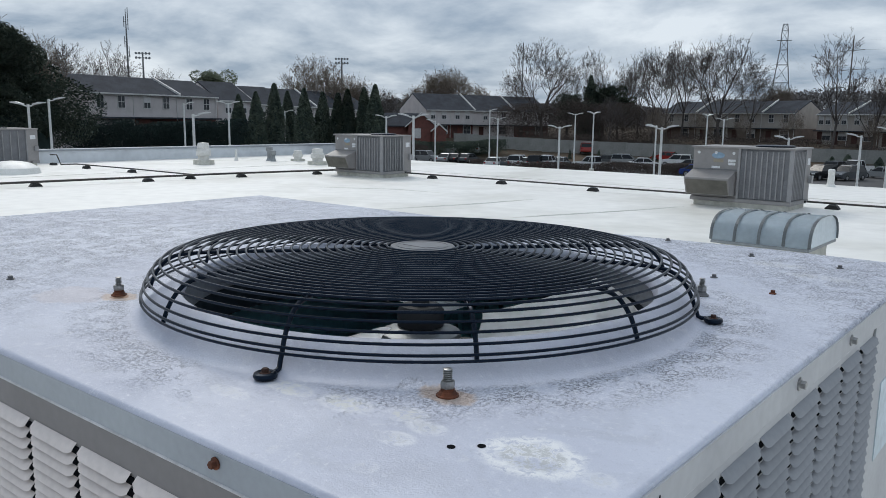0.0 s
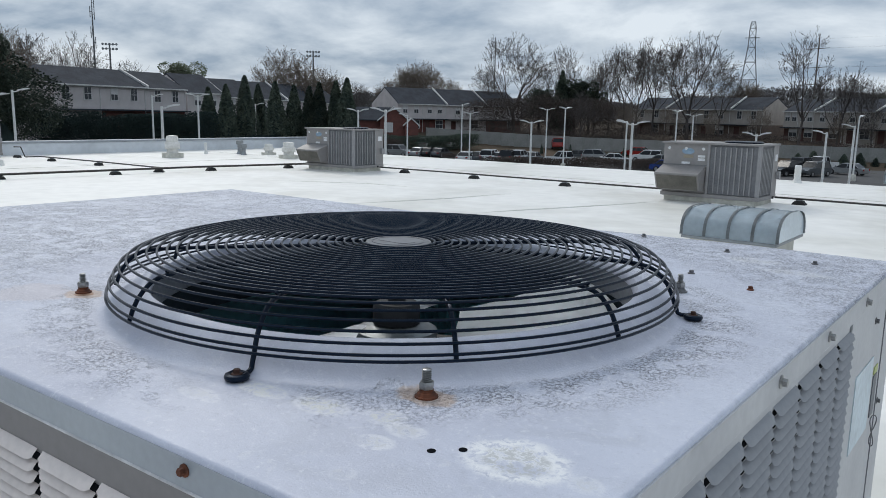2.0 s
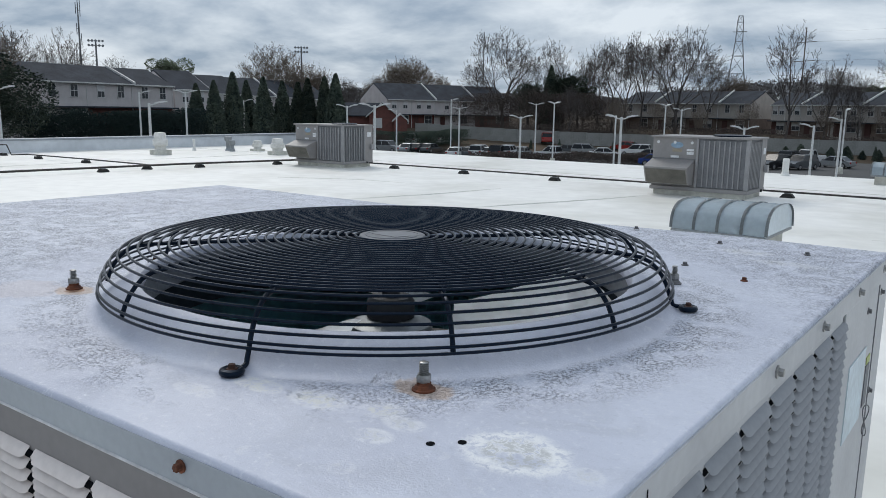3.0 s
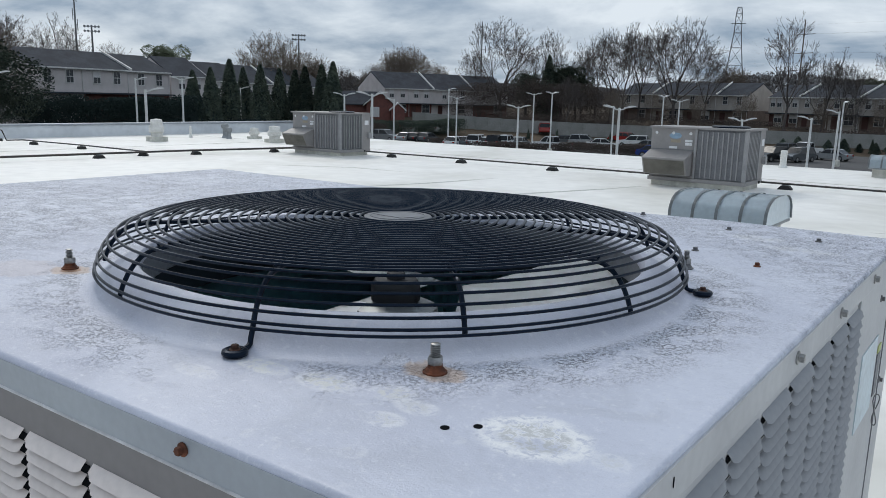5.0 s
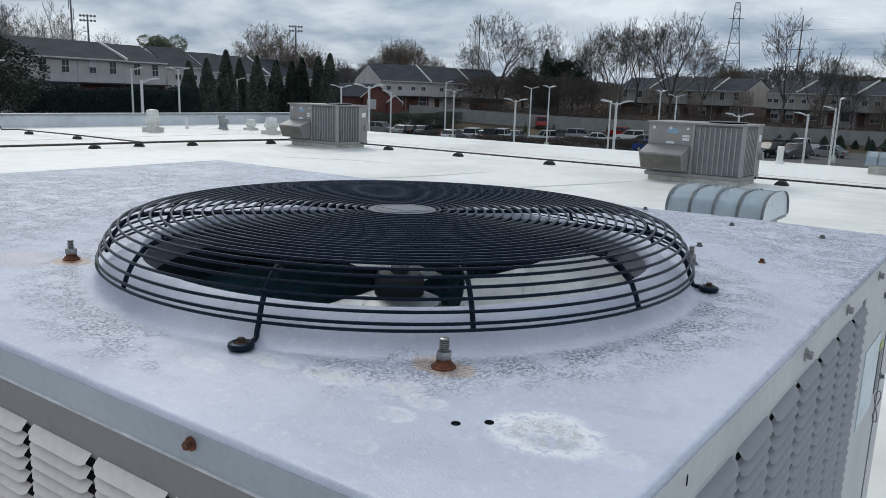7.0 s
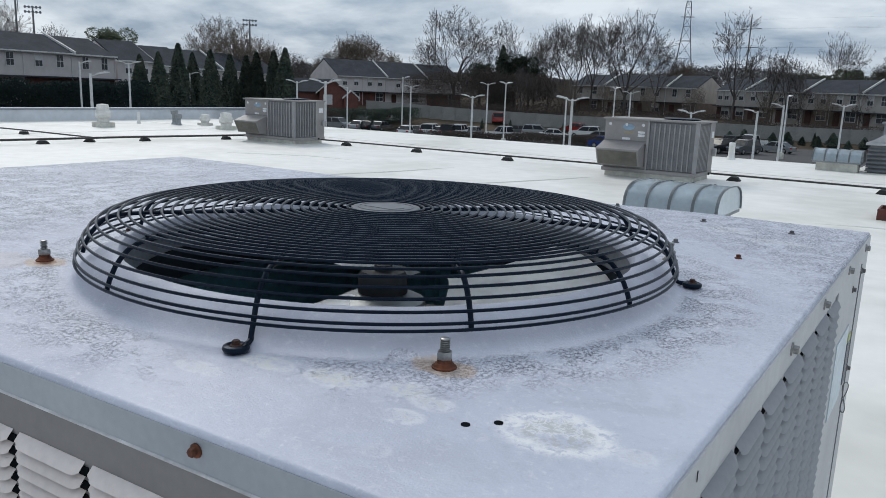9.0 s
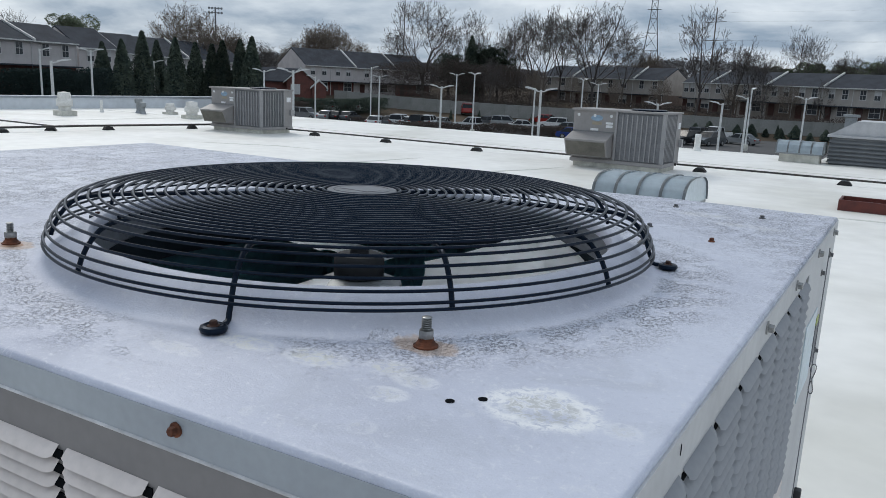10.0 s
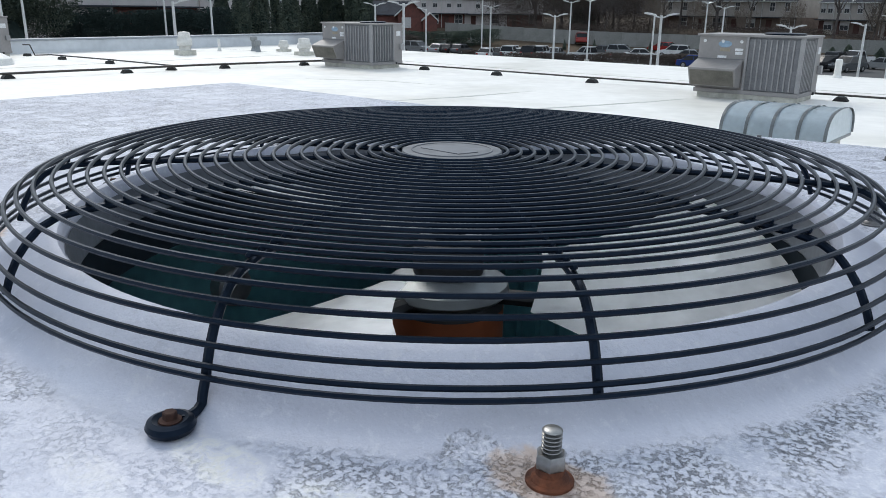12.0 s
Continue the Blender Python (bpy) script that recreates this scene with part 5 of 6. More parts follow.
part("frame", box(bmesh.new(), (-0.6, -0.08, -0.1), (0.9, 0.02, 1.5)), M_TRIM, bw, smooth=False)
part("pane", box(bmesh.new(), (-0.5, -0.1, 0), (0.8, -0.07, 1.4)), M_BLIND, bw, smooth=False)
part("wall_end", prism(bmesh.new(), [(0.2, 2.5), (3.5, 4.3), (6.8, 2.5)], 0.1, "x", 0.02), M_BRICK, hs, smooth=False)

# fence
def fence_run(points, h):
    f = thing("fence", pose(0, 0, 0), "long grey board fence at the foot of the houses", "fence", kind="")
    for (x0, y0), (x1, y1) in zip(points, points[1:]):
        n = max(1, round(math.hypot(x1 - x0, y1 - y0) / 2.4))
        yaw = math.degrees(math.atan2(y1 - y0, x1 - x0))
        length = math.hypot(x1 - x0, y1 - y0) / n
        panel = mesh_of("fence_panel", box(bmesh.new(), (0.06, -0.03, 0), (length - 0.06, 0.03, h), 0.01), M_FENCE)
        post = mesh_of("post", box(bmesh.new(), (-0.07, -0.08, -0.5), (0.07, 0.08, h + 0.08), 0.015), M_FENCE)
        for k in range(n):
            x, y = x0 + (x1 - x0) * k / n, y0 + (y1 - y0) * k / n
            z = ground_z(x, y) - 0.05
            share("fence_panel", panel, f, pose(x, y, z, 0, 0, yaw))
            share("post", post, f, pose(x, y, z, 0, 0, yaw))


fence_run([spot(39.5, 136), spot(33, 131), spot(25, 128), spot(16, 127), spot(4, 127), spot(-10, 127)], 2.1)


# ---- trees and shrubs ----
def branch_mesh(name, height, width, seed, material, levels=7, trunk=0.3, clear=0.2, up=0.25, r_min=0.014, forks=(3, 3, 3, 4)):
    """A leafless tree: limbs fork again and again inside an oval crown, shorter and thinner towards its rim."""
    rnd = random.Random(seed)
    verts, faces = [], []
    rx, rz = width * height, height * (1 - clear * 0.55) / 2
    mid = height - rz

    def room(p, d):
        """How far it is from p along d to the crown's rim."""
        lobe = 0.98 + 0.62 * noise.noise((d.x * 1.9 + seed, d.y * 1.9, d.z * 1.9)) + rnd.gauss(0, 0.06)
        q = Vector((p.x / rx, p.y / rx, (p.z - mid) / rz)) / lobe
        e = Vector((d.x / rx, d.y / rx, d.z / rz)) / lobe
        a2, b2, c2 = e.dot(e), q.dot(e), q.dot(q) - 1
        disc = b2 * b2 - a2 * c2
        return (-b2 + math.sqrt(disc)) / a2 if disc > 0 else 0.0

    def limb(p, d, length, r, level):
        n = 4 if level < 2 else 3 if level < 5 else 2
        sides = 6 if level < 2 else 3
        if level:
            length = min(length, 0.7 * max(room(p, d), 0) + 0.03 * height * rnd.random())
            if length < 0.010 * height:
                return
        pts, q, dd = [p.copy()], p.copy(), d.copy()
        wild = 0.05 if level == 0 else 0.11
        for _ in range(n):
            dd = (dd + Vector((rnd.gauss(0, wild), rnd.gauss(0, wild), rnd.gauss(0, wild) + 0.10 * up))).normalized()
            q = q + dd * length / n
            pts.append(q.copy())
        base = len(verts)
        r1 = max(r_min, r * 0.7)
        s = dd.orthogonal().normalized()
        t = dd.cross(s)
        for k, w in enumerate(pts):
            rr = r + (r1 - r) * k / n
            for j in range(sides):
                a = 2 * math.pi * j / sides
                verts.append(w + (s * math.cos(a) + t * math.sin(a)) * rr)
        for k in range(n):
            for j in range(sides):
                i0, i1 = base + k * sides + j, base + k * sides + (j + 1) % sides
                faces.append((i0, i1, i1 + sides, i0 + sides))
        if level >= levels:
            return
        kids = rnd.choice(forks) if level else rnd.choice((5, 6))
        turn = rnd.uniform(0, 2 * math.pi)
        for k in range(kids):
            leader = k == 0
            at = pts[-1] if k < 2 or level == 0 and k < 4 else pts[rnd.randrange(2 if level else 3, n + 1) - (n > 2 and level > 0)]
            a = turn + 2.4 * k + rnd.uniform(-0.5, 0.5)
            lean = rnd.uniform(0.08, 0.3) if leader else rnd.uniform(0.5, 1.15) * (0.6 + width)
            side = s * math.cos(a) + t * math.sin(a)
            nd = (dd + side * lean + Vector((0, 0, up * rnd.uniform(0.0, 0.5)))).normalized()
            grow = 0.30 * height / length if level == 0 else rnd.uniform(0.72, 0.9) if leader else rnd.uniform(0.55, 0.8)
            limb(at, nd, length * grow, r1 * (rnd.uniform(0.8, 0.95) if leader else rnd.uniform(0.42, 0.68)), level + 1)

    limb(Vector((0, 0, -0.5)), Vector((0, 0, 1)), height * clear + 0.5, trunk, 0)
    k = height / max(v.z for v in verts)
    me = bpy.data.meshes.new(name)
    me.from_pydata([Vector((v.x, v.y, v.z * k)) for v in verts], [], faces)
    me.materials.append(material)
    return me


def leaf_cloud(name, inside, count, size, seed, material, droop=0.0):
    """A crown of small separate leaf sprays; inside(rnd) gives a place in the crown."""
    rnd = random.Random(seed)
    verts, faces = [], []
    for _ in range(count):
        c = Vector(inside(rnd))
        a = Vector((rnd.gauss(0, 1), rnd.gauss(0, 1), rnd.gauss(0, 1) - droop)).normalized()
        b = a.orthogonal().normalized()
        s = size * rnd.uniform(0.5, 1.5)
        k = len(verts)
        verts += [c - a * s, c + b * s * 0.45, c + a * s, c - b * s * 0.45]
        faces.append((k, k + 1, k + 2, k + 3))
    me = bpy.data.meshes.new(name)
    me.from_pydata(verts, [], faces)
    me.materials.append(material)
    return me


def cone_crown(h, r):
    def inside(rnd):
        u = rnd.random() ** 1.35
        a = rnd.uniform(0, 2 * math.pi)
        edge = r * (1 - u) ** 0.78 * (0.82 + 0.18 * math.sin(5 * a + 9 * u)) + 0.06
        q = edge * rnd.uniform(0.72, 1.02)
        return (q * math.cos(a), q * math.sin(a), 0.2 + u * (h - 0.2))
    return inside


def lobed_crown(lobes):
    def inside(rnd):
        x, y, z, r = rnd.choice(lobes)
        v = Vector((rnd.gauss(0, 1), rnd.gauss(0, 1), rnd.gauss(0, 1))).normalized() * r * rnd.uniform(0.75, 1.0)
        return (x + v.x, y + v.y, z + v.z * 0.8)
    return inside


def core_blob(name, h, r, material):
    """The inner mass of a dense evergreen, uneven and smaller than its sprays; its dimness is put into a darker colour.
    """
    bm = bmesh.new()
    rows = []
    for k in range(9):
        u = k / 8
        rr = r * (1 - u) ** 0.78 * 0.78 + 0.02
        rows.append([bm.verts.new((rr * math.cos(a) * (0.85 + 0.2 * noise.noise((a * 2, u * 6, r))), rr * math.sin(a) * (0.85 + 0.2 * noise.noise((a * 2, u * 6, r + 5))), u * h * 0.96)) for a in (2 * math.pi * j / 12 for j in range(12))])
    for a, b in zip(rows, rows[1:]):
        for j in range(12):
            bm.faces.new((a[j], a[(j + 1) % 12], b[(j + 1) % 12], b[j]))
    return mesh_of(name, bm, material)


def tree(name, x, y, z, label, category, group, parts, turn=0.0, size=1.0):
    t = thing(name, pose(x, y, z, 0, 0, turn), label, category, group)
    for n, me in parts:
        o = share(n, me, t, Matrix.Diagonal((size, size, size, 1)))
    return t


# conical evergreens before the grey houses
cone_h, cone_r = 8.0, 1.85
CONES = []
for k in range(3):
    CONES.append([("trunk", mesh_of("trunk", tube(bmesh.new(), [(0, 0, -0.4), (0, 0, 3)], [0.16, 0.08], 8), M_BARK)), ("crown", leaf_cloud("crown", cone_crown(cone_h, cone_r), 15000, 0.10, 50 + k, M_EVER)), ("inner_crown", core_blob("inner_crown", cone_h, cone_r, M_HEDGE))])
for k, (b, d, top) in enumerate([(55.0, 88, 2.6), (53.8, 87, 2.9), (52.5, 88, 3.9), (51.6, 92, 3.2), (50.4, 88, 3.4), (49.1, 90, 3.1), (48.0, 89, 3.0), (47.3, 88, 3.4), (46.1, 88, 3.6), (45.3, 87, 3.9)]):
    x, y = spot(b, d)
    g = ground_z(x, y)
    tree("conical_evergreen", x, y, g, "dark green conical evergreen tree", "tree", "conical evergreens", CONES[k % 3], 40 * k, (top - g) / cone_h)


def hedge_run(points, h, depth, count, seed, material, label, base=None):
    def inside(rnd):
        k = rnd.randrange(len(points) - 1)
        u = rnd.random()
        x = points[k][0] + (points[k + 1][0] - points[k][0]) * u
        y = points[k][1] + (points[k + 1][1] - points[k][1]) * u
        z = base if base is not None else ground_z(x, y)
        top = h * (0.86 + 0.22 * noise.noise((x * 0.35, y * 0.35, seed)))
        return (x + rnd.uniform(-depth, depth), y + rnd.uniform(-depth, depth), z + top * rnd.random() ** 0.6)
    ob = new("hedge", leaf_cloud("hedge", inside, int(count * 5), 0.085, seed, material))
    return tagged(ob, label, "hedge", kind="stuff")


hedge_run([spot(66, 84), spot(60, 84), spot(55, 85)], 6.9, 1.2, 15000, 5, M_HEDGE, "tall dark evergreen hedge below the grey houses", base=LOT_Z)
hedge_run([spot(54, 86), spot(45, 86)], 4.0, 1.0, 6000, 6, M_HEDGE, "dark evergreen shrubs under the conical trees", base=LOT_Z)
hedge_run([spot(44.5, 125), spot(39, 125), spot(36, 128)], 2.7, 1.2, 5000, 7, M_EVER, "dark green shrub row above the parked cars")
hedge_run([spot(44, 118), spot(41.7, 120)], 2.6, 1.2, 1500, 8, M_SHRUB, "brown winter shrubs beside the cars")
hedge_run([spot(35, 99), spot(29, 98), spot(24, 100), spot(21, 102)], 1.5, 1.4, 4200, 9, M_SHRUB, "low brown leafless shrubs between parking rows")
hedge_run([spot(38, 112), spot(32, 114)], 1.0, 1.0, 1200, 19, M_SHRUB, "low brown shrubs between parked cars")
hedge_run([spot(36, 141), spot(30, 143), spot(25.5, 141)], 7.6, 3.0, 11000, 12, M_SHRUB, "tall dark thicket of brown winter growth")
hedge_run([spot(34, 136), spot(24, 138), spot(14, 134)], 2.7, 3.0, 4500, 10, M_SHRUB, "tangled brown undergrowth behind the fence")
hedge_run([spot(14, 130.5), spot(-8, 130.5)], 2.6, 1.5, 4000, 11, M_SHRUB, "reddish-brown shrubs behind the grey fence")
for k in range(12):
    b = 31 - 2.6 * k + 0.7 * math.sin(k * 2.3)
    x, y = spot(b, 124 + 0.8 * math.sin(k * 1.7))
    tree("young_conifer", x, y, ground_z(x, y), "small dark green conifer by the grey fence", "shrub", "young conifers", [("crown", CONES[k % 3][1][1])], 30 * k, 0.19 + 0.05 * math.sin(k * 3.1))

squat_crown = leaf_cloud("crown", cone_crown(2.1, 1.2), 2600, 0.09, 77, M_EVER)
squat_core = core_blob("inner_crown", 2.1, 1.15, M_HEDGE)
for k in range(15):
    x, y = spot(13.6 - 0.92 * k, 122 + 0.9 * math.sin(k * 2.9))
    tree("young_conifer", x, y, ground_z(x, y), "small dark green conifer by the grey fence", "shrub", "young conifers", [("crown", squat_crown), ("inner_crown", squat_core)], 47 * k, 0.75 + 0.2 * math.sin(k * 2.1))

# the great evergreen at the parapet's end
rnd = random.Random(3)
lobes = [(rnd.gauss(0, 3.2), rnd.gauss(0, 3.2), 2 + 7.5 * rnd.random() ** 0.9, rnd.uniform(1.3, 2.4)) for _ in range(34)]
lobes = [(x * (1.25 - 0.075 * z), y * (1.25 - 0.075 * z), z, r) for x, y, z, r in lobes]
big_crown = leaf_cloud("crown", lobed_crown(lobes), 70000, 0.105, 21, M_EVER)
big_trunk = mesh_of("trunk", tube(bmesh.new(), [(0, 0, -0.5), (0, 0, 4), (0.3, 0, 8)], [0.45, 0.3, 0.1], 8), M_BARK)
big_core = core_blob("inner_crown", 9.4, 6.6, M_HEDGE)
BARE = [branch_mesh("crown", 12.0, 0.30, 100 + k, M_BARK, 7, 0.20, 0.24, 0.35, 0.014) for k in range(3)]
WIDE = [branch_mesh("crown", 12.0, 0.40, 200 + k, M_BARK, 7, 0.24, 0.20, 0.25, 0.014) for k in range(3)]
TWIGGY = [branch_mesh("crown", 10.0, 0.44, 300 + k, M_TWIG, 7, 0.17, 0.14, 0.75, 0.012, (3, 4, 4)) for k in range(2)]
BUSHY = [branch_mesh("crown", 10.0, 0.42, 500 + k, M_TWIG, 7, 0.10, 0.08, 0.6, 0.011) for k in range(2)]
TALL = [branch_mesh("crown", 14.0, 0.19, 400 + k, M_BARK, 7, 0.17, 0.28, 0.5, 0.014) for k in range(3)]
for b, d, s in ((72.2, 70, 1.32), (70.6, 72, 1.25), (69.3, 76, 1.0), (76, 68, 1.4)):
    x, y = spot(b, d)
    tree("great_evergreen", x, y, LOT_Z, "tall dense dark evergreen tree", "tree", "great evergreens", [("trunk", big_trunk), ("inner_crown", big_core), ("crown", big_crown)], b * 9, s)


def bare(mesh, b, d, top_slope, label="leafless winter tree with fine grey branches", base=None, wide=1.0, height=12.0, turn=None):
    x, y = spot(b, d)
    g = ground_z(x, y) if base is None else base
    s = (0.25 + top_slope * d - g) / height
    t = thing("bare_tree", pose(x, y, g, 0, 0, turn if turn is not None else b * 37), label, "tree", "bare trees")
    o = share("branch_crown", mesh, t, Matrix.Diagonal((s * wide, s * wide, s, 1)))
    return t


BROWN = "leafless tree with a dense brown twiggy crown"
SPREAD = "leafless spreading tree behind the townhouses"
LEAFLESS = "leafless winter tree with fine grey branches"
for mesh, b, d, slope, label, wide, height in (
        (TWIGGY[0], 71.0, 80, 0.118, BROWN, 1.0, 10.0), (TWIGGY[1], 68.8, 84, 0.100, BROWN, 0.9, 10.0), (TWIGGY[0], 73.4, 78, 0.118, BROWN, 1.0, 10.0),
        (WIDE[2], 63.3, 125, 0.087, LEAFLESS, 0.85, 12.0), (BARE[1], 66.9, 130, 0.086, LEAFLESS, 1.0, 12.0), (BARE[0], 60.2, 150, 0.059, LEAFLESS, 0.9, 12.0),
        (TWIGGY[1], 49.5, 126, 0.080, BROWN, 0.92, 10.0), (TWIGGY[0], 47.1, 130, 0.059, BROWN, 0.75, 10.0),
        (WIDE[1], 44.6, 210, 0.040, LEAFLESS, 0.9, 12.0), (TWIGGY[0], 39.9, 190, 0.069, SPREAD, 1.15, 10.0), (TWIGGY[1], 42.2, 200, 0.044, SPREAD, 1.0, 10.0), (TWIGGY[1], 37.8, 195, 0.046, SPREAD, 0.8, 10.0),
        (WIDE[0], 33.1, 150, 0.102, LEAFLESS, 1.0, 12.0), (BARE[2], 35.0, 158, 0.068, LEAFLESS, 0.9, 12.0), (BARE[0], 31.2, 170, 0.066, LEAFLESS, 0.7, 12.0),
        (BARE[0], 29.8, 165, 0.091, LEAFLESS, 0.72, 12.0), (BARE[1], 27.3, 155, 0.064, LEAFLESS, 0.8, 12.0),
        (BARE[1], 26.3, 150, 0.088, LEAFLESS, 0.75, 12.0), (TALL[0], 25.3, 142, 0.093, LEAFLESS, 1.0, 14.0), (BARE[2], 24.3, 146, 0.100, LEAFLESS, 0.75, 12.0), (TALL[1], 23.3, 150, 0.096, LEAFLESS, 1.1, 14.0),
        (WIDE[1], 20.9, 142, 0.106, LEAFLESS, 0.98, 12.0), (BARE[0], 18.8, 150, 0.074, LEAFLESS, 0.8, 12.0), (TWIGGY[0], 17.2, 175, 0.050, BROWN, 0.8, 10.0), (WIDE[0], 15.4, 165, 0.040, LEAFLESS, 1.0, 12.0),
        (TALL[2], 13.7, 131, 0.109, LEAFLESS, 1.0, 14.0), (BARE[2], 11.4, 134, 0.067, LEAFLESS, 0.9, 12.0), (BARE[1], 10.2, 134, 0.056, LEAFLESS, 0.8, 12.0), (BARE[0], 9.0, 160, 0.044, LEAFLESS, 0.9, 12.0),
        (WIDE[2], 7.3, 150, 0.080, LEAFLESS, 0.72, 12.0), (TALL[1], 4.6, 165, 0.052, LEAFLESS, 1.4, 14.0), (BARE[1], 2.0, 150, 0.050, LEAFLESS, 1.0, 12.0), (TALL[0], -1.5, 150, 0.1, LEAFLESS, 1.0, 14.0),
        (BUSHY[0], 7.6, 133, 0.016, BROWN, 0.8, 10.0), (BUSHY[1], 3.7, 133, 0.018, BROWN, 0.8, 10.0), (BUSHY[1], 11.4, 134, 0.014, BROWN, 0.7, 10.0), (BUSHY[0], 16.2, 135, 0.018, BROWN, 0.7, 10.0),
        (TALL[2], 9.3, 131, 0.026, LEAFLESS, 1.2, 14.0), (TALL[0], 5.6, 131, 0.022, LEAFLESS, 1.2, 14.0), (BARE[0], 28.3, 134, 0.035, LEAFLESS, 0.9, 12.0), (BUSHY[0], 22.0, 136, 0.020, BROWN, 0.8, 10.0), (BUSHY[1], 25.0, 136, 0.022, BROWN, 0.8, 10.0), (BUSHY[0], 19.2, 136, 0.012, BROWN, 0.7, 10.0)):
    bare(mesh, b, d, slope, label, None, wide, height)

# green and dark conifers among them
lob2 = [(rnd.gauss(0, 0.95), rnd.gauss(0, 0.95), 3.9 + 3.0 * rnd.random(), rnd.uniform(0.7, 1.2)) for _ in range(26)]
leafy = leaf_cloud("crown", lobed_crown(lob2), 9000, 0.12, 31, M_GREEN)
pine = leaf_cloud("crown", lobed_crown(lob2), 12000, 0.12, 32, M_EVER)
ltrunk = mesh_of("trunk", tube(bmesh.new(), [(0, 0, -0.5), (0.1, 0, 3), (0, 0, 6.5)], [0.25, 0.18, 0.06], 8), M_BARK)
for b, d, s, me, label in [(56.5, 150, 0.062, leafy, "broad green-leaved tree behind the townhouses"), (31.3, 148, 0.037, pine, "dark green pine among bare trees"), (28.7, 146, 0.050, pine, "dark green pine among bare trees"), (27.7, 149, 0.036, pine, "dark green pine among bare trees"), (30.3, 152, 0.026, pine, "dark green pine among bare trees"), (6.5, 190, 0.042, leafy, "olive-green tree beyond the houses"), (4.5, 185, 0.040, leafy, "olive-green tree beyond the houses"), (2.6, 180, 0.046, leafy, "olive-green tree beyond the houses"), (0.9, 170, 0.044, leafy, "olive-green tree beyond the houses"), (-1.5, 175, 0.05, leafy, "olive-green tree beyond the houses"), (8.4, 200, 0.036, leafy, "olive-green tree beyond the houses")]:
    x, y = spot(b, d)
    g = ground_z(x, y)
    tree("leafy_tree", x, y, g, label, "tree", "leafy trees", [("trunk", ltrunk), ("crown", me)], b * 21, (0.25 + s * d - g) / 8.0)
for b, d, s in ((29.7, 146, 0.056),):
    x, y = spot(b, d)
    g = ground_z(x, y)
    tree("dark_conifer", x, y, g, "dark green conifer among bare trees", "tree", "dark conifers", CONES[1], b * 11, (0.25 + s * d - g) / cone_h)


def far_wood(b0, b1, d, h, seed):
    def inside(r2):
        x, y = spot(r2.uniform(b0, b1), d * r2.uniform(0.94, 1.06))
        return (x, y, ground_z(x, y) + h * (0.75 + 0.4 * noise.noise((x * 0.02, y * 0.02, seed))) * r2.random() ** 0.5)
    return tagged(new("far_woods", leaf_cloud("far_woods", inside, 45000, 0.5, seed, M_FARWOOD)), "distant grey-brown winter woodland", "woodland", kind="stuff")


far_wood(-20, 22, 290, 16.5, 41)
far_wood(22, 50, 330, 12.0, 42)
far_wood(50, 85, 330, 15.0, 43)

# ---- masts ----
def pole_mast(b, d, top, r, name, label):
    x, y = spot(b, d)
    g = ground_z(x, y)
    return thing(name, pose(x, y, g, 0, 0, b), label, "mast"), 0.25 + top * d - g


def flood_mast(b, d, top):
    t, h = pole_mast(b, d, top, 0.2, "floodlight_mast", "tall sports-field floodlight mast with two rows of lamps")
    t["group"] = "floodlight masts"
    part("pole", tube(bmesh.new(), [(0, 0, -0.5), (0, 0, h)], [0.3, 0.16], 8), M_STEEL, t)
    for j, z in enumerate((h - 0.3, h - 1.3)):
        part("crossbar", box(bmesh.new(), (-1.6, -0.06, z - 0.06), (1.6, 0.06, z + 0.06)), M_STEEL, t, smooth=False)
        lamp = mesh_of("floodlight", lathe(bmesh.new(), [(0.1, -0.35), (0.24, -0.1), (0.27, 0.1)], 12), M_STEEL)
        for k in range(5):
            share("floodlight", lamp, t, pose(-1.4 + 0.7 * k, -0.15, z, 70, 0, 0))


flood_mast(61.2, 190, 0.074)
flood_mast(57.0, 220, 0.050)
flood_mast(47.7, 195, 0.0745)
t, h = pole_mast(62.15, 160, 0.122, 0.25, "radio_mast", "slim grey radio mast with small antennas")
part("pole", tube(bmesh.new(), [(0, 0, -0.5), (0, 0, h * 0.75), (0, 0, h)], [0.19, 0.15, 0.05], 8), M_STEEL, t)
for k, z in enumerate((0.97, 0.90, 0.88, 0.74, 0.66)):
    part("antenna", tube(bmesh.new(), [((-1) ** k * 0.35, 0, h * z - 1.0), ((-1) ** k * 0.35, 0, h * z + 1.0)], 0.07, 6), M_STEEL, t)
    part("bracket", tube(bmesh.new(), [(0, 0, h * z), ((-1) ** k * 0.45, 0, h * z)], 0.05, 6), M_STEEL, t)
t, h = pole_mast(34.6, 190, 0.096, 0.2, "antenna_mast", "thin antenna mast rising among bare trees")
part("pole", tube(bmesh.new(), [(0, 0, -0.5), (0, 0, h)], [0.22, 0.1], 6), M_STEEL, t)
for k, z in enumerate((0.82, 0.78, 0.7)):
    part("antenna", tube(bmesh.new(), [((-1) ** k * 0.9, 0, h * z - 0.8), ((-1) ** k * 0.9, 0, h * z + 0.8)], 0.09, 6), M_STEEL, t)
    part("bracket", tube(bmesh.new(), [(0, 0, h * z), ((-1) ** k * 0.9, 0, h * z)], 0.05, 6), M_STEEL, t)
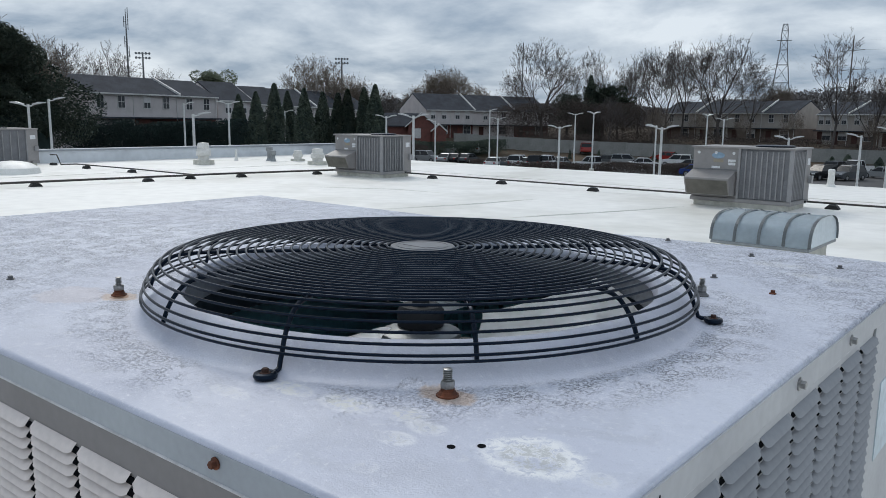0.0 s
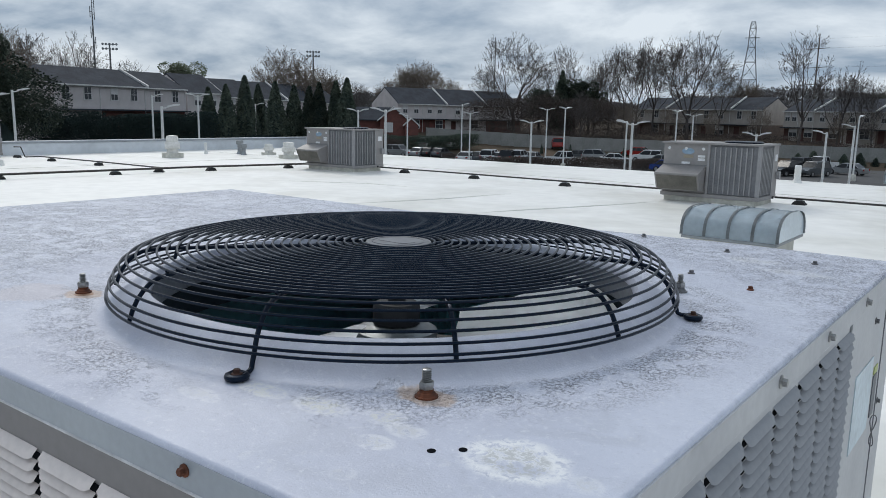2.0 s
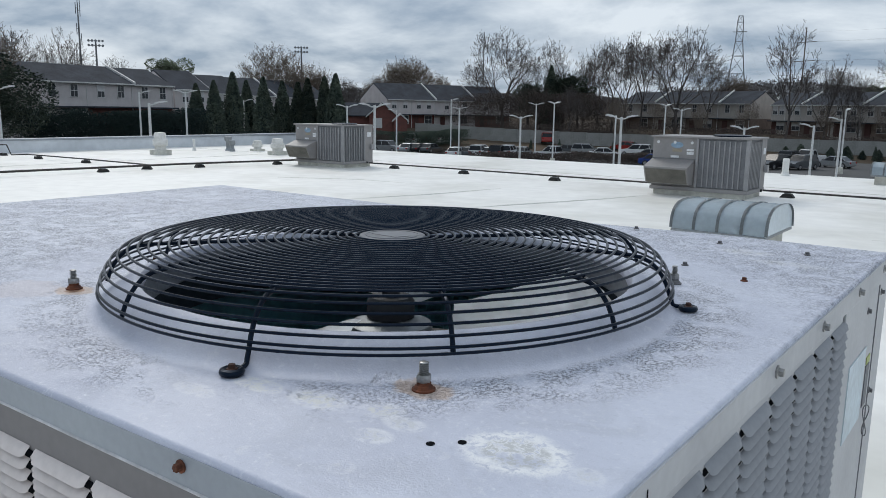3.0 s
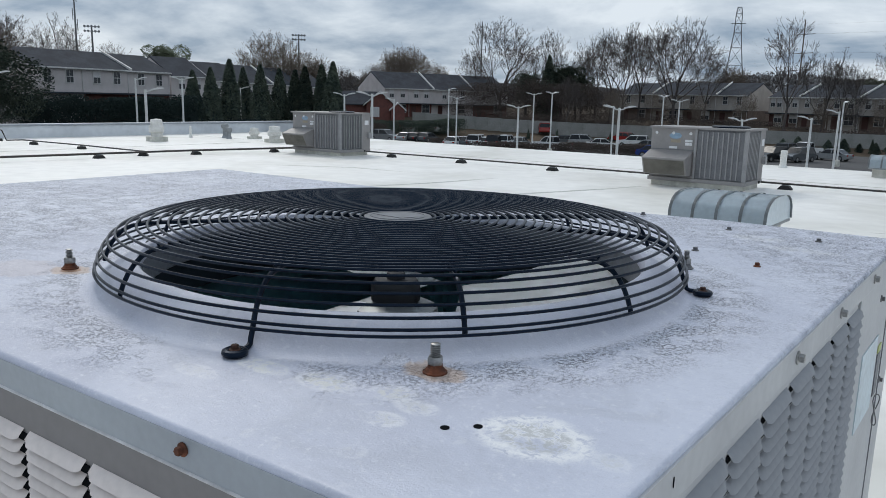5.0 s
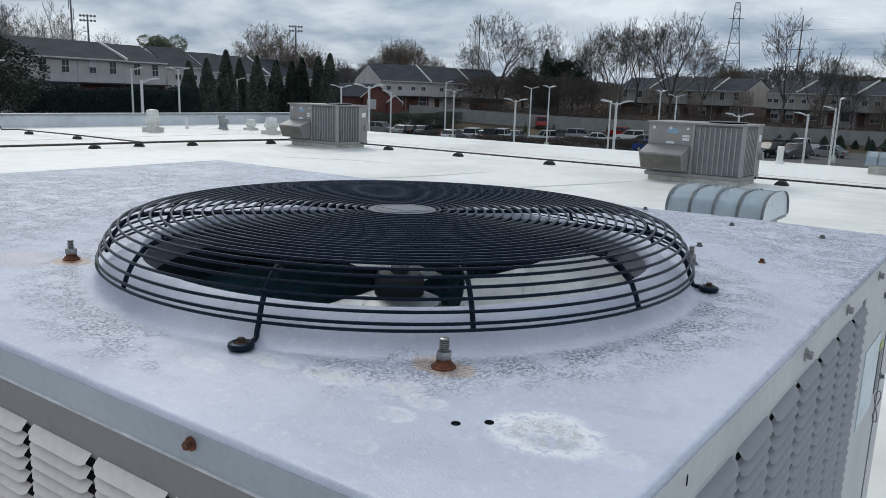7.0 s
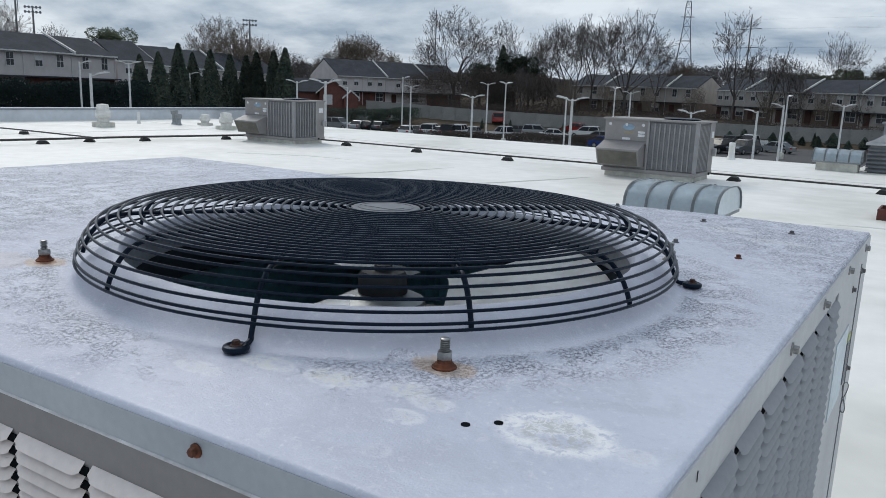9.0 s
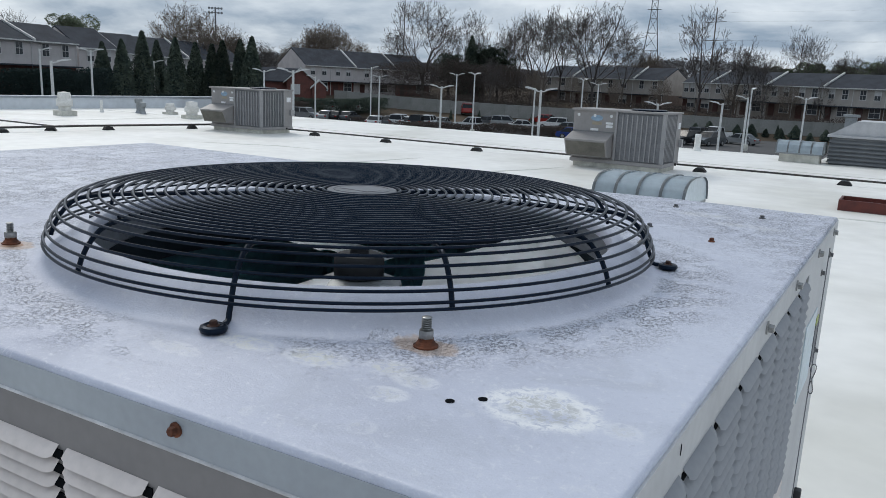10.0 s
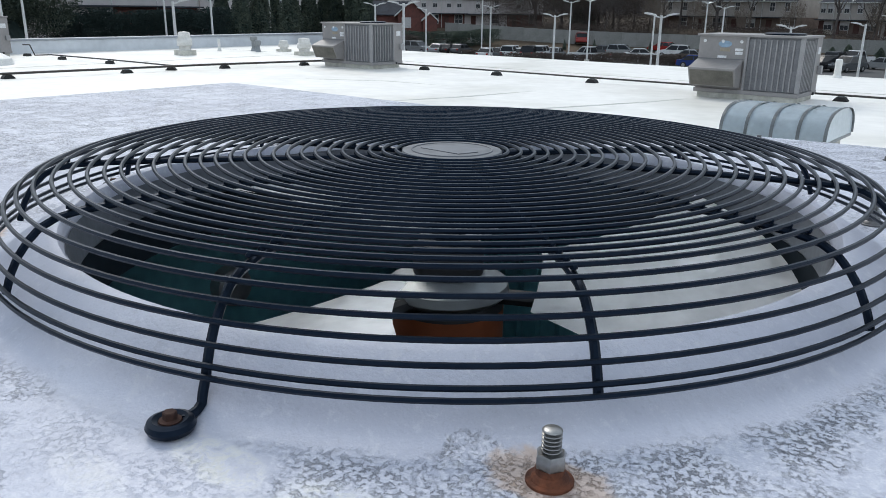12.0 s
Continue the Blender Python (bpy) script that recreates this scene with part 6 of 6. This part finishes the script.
# lattice tower
t, h = pole_mast(17.1, 330, 0.113, 0.2, "lattice_tower", "grey steel lattice power tower")
levels = [(0.0, 5.4), (0.25, 3.9), (0.45, 2.7), (0.62, 1.95), (0.76, 1.35), (0.85, 1.2), (0.94, 1.1), (1.0, 0.7)]
for sx in (-1, 1):
    for sy in (-1, 1):
        part("leg", tube(bmesh.new(), [(sx * w, sy * w, u * h - (1 if u == 0 else 0)) for u, w in levels], 0.16, 5), M_STEEL, t)
for (u0, w0), (u1, w1) in zip(levels, levels[1:]):
    for q in range(4):
        a0, a1 = [(-1, -1), (1, -1), (1, 1), (-1, 1)][q], [(1, -1), (1, 1), (-1, 1), (-1, -1)][q]
        part("brace", tube(bmesh.new(), [(a0[0] * w0, a0[1] * w0, u0 * h), (a1[0] * w1, a1[1] * w1, u1 * h)], 0.09, 4), M_STEEL, t)
        part("brace", tube(bmesh.new(), [(a0[0] * w1, a0[1] * w1, u1 * h), (a1[0] * w1, a1[1] * w1, u1 * h)], 0.09, 4), M_STEEL, t)
part("cross_arm", tube(bmesh.new(), [(-2.6, 0, h * 0.85), (2.6, 0, h * 0.85)], 0.14, 5), M_STEEL, t)
# timber power pole
t, h = pole_mast(13.0, 170, 0.098, 0.2, "power_pole", "tall power pole with three cross-arms")
part("pole", tube(bmesh.new(), [(0, 0, -0.5), (0, 0, h)], [0.17, 0.10], 8), M_WOODPOLE, t)
for z, w in ((0.86, 2.0), (0.68, 1.9), (0.52, 1.7)):
    part("cross_arm", tube(bmesh.new(), [(-w, 0, h * z - 0.12), (w, 0, h * z + 0.12)], 0.06, 6), M_WOODPOLE, t)
for z, w, side in ((0.86, 2.0, 1), (0.86, 2.0, -1), (0.68, 1.9, 1), (0.68, 1.9, -1), (0.95, 0.3, 1)):
    x0, y0 = spot(13.0, 170)
    z0 = h * z + ground_z(x0, y0)
    e = spot(17.1, 330)
    s = spot(-14, 150)
    tagged(part("power_line", tube(bmesh.new(), [(s[0], s[1] + w * side, z0 + 2), ((s[0] + x0) / 2, (s[1] + y0) / 2 + w * side, z0 - 0.6), (x0 + w * side, y0, z0), ((x0 + e[0]) / 2, (y0 + e[1]) / 2, z0 + 1), (e[0] + w * side, e[1], 0.25 + 0.095 * 330)], 0.007, 4), M_STEEL), "thin sagging overhead power line", "power line", "power lines")
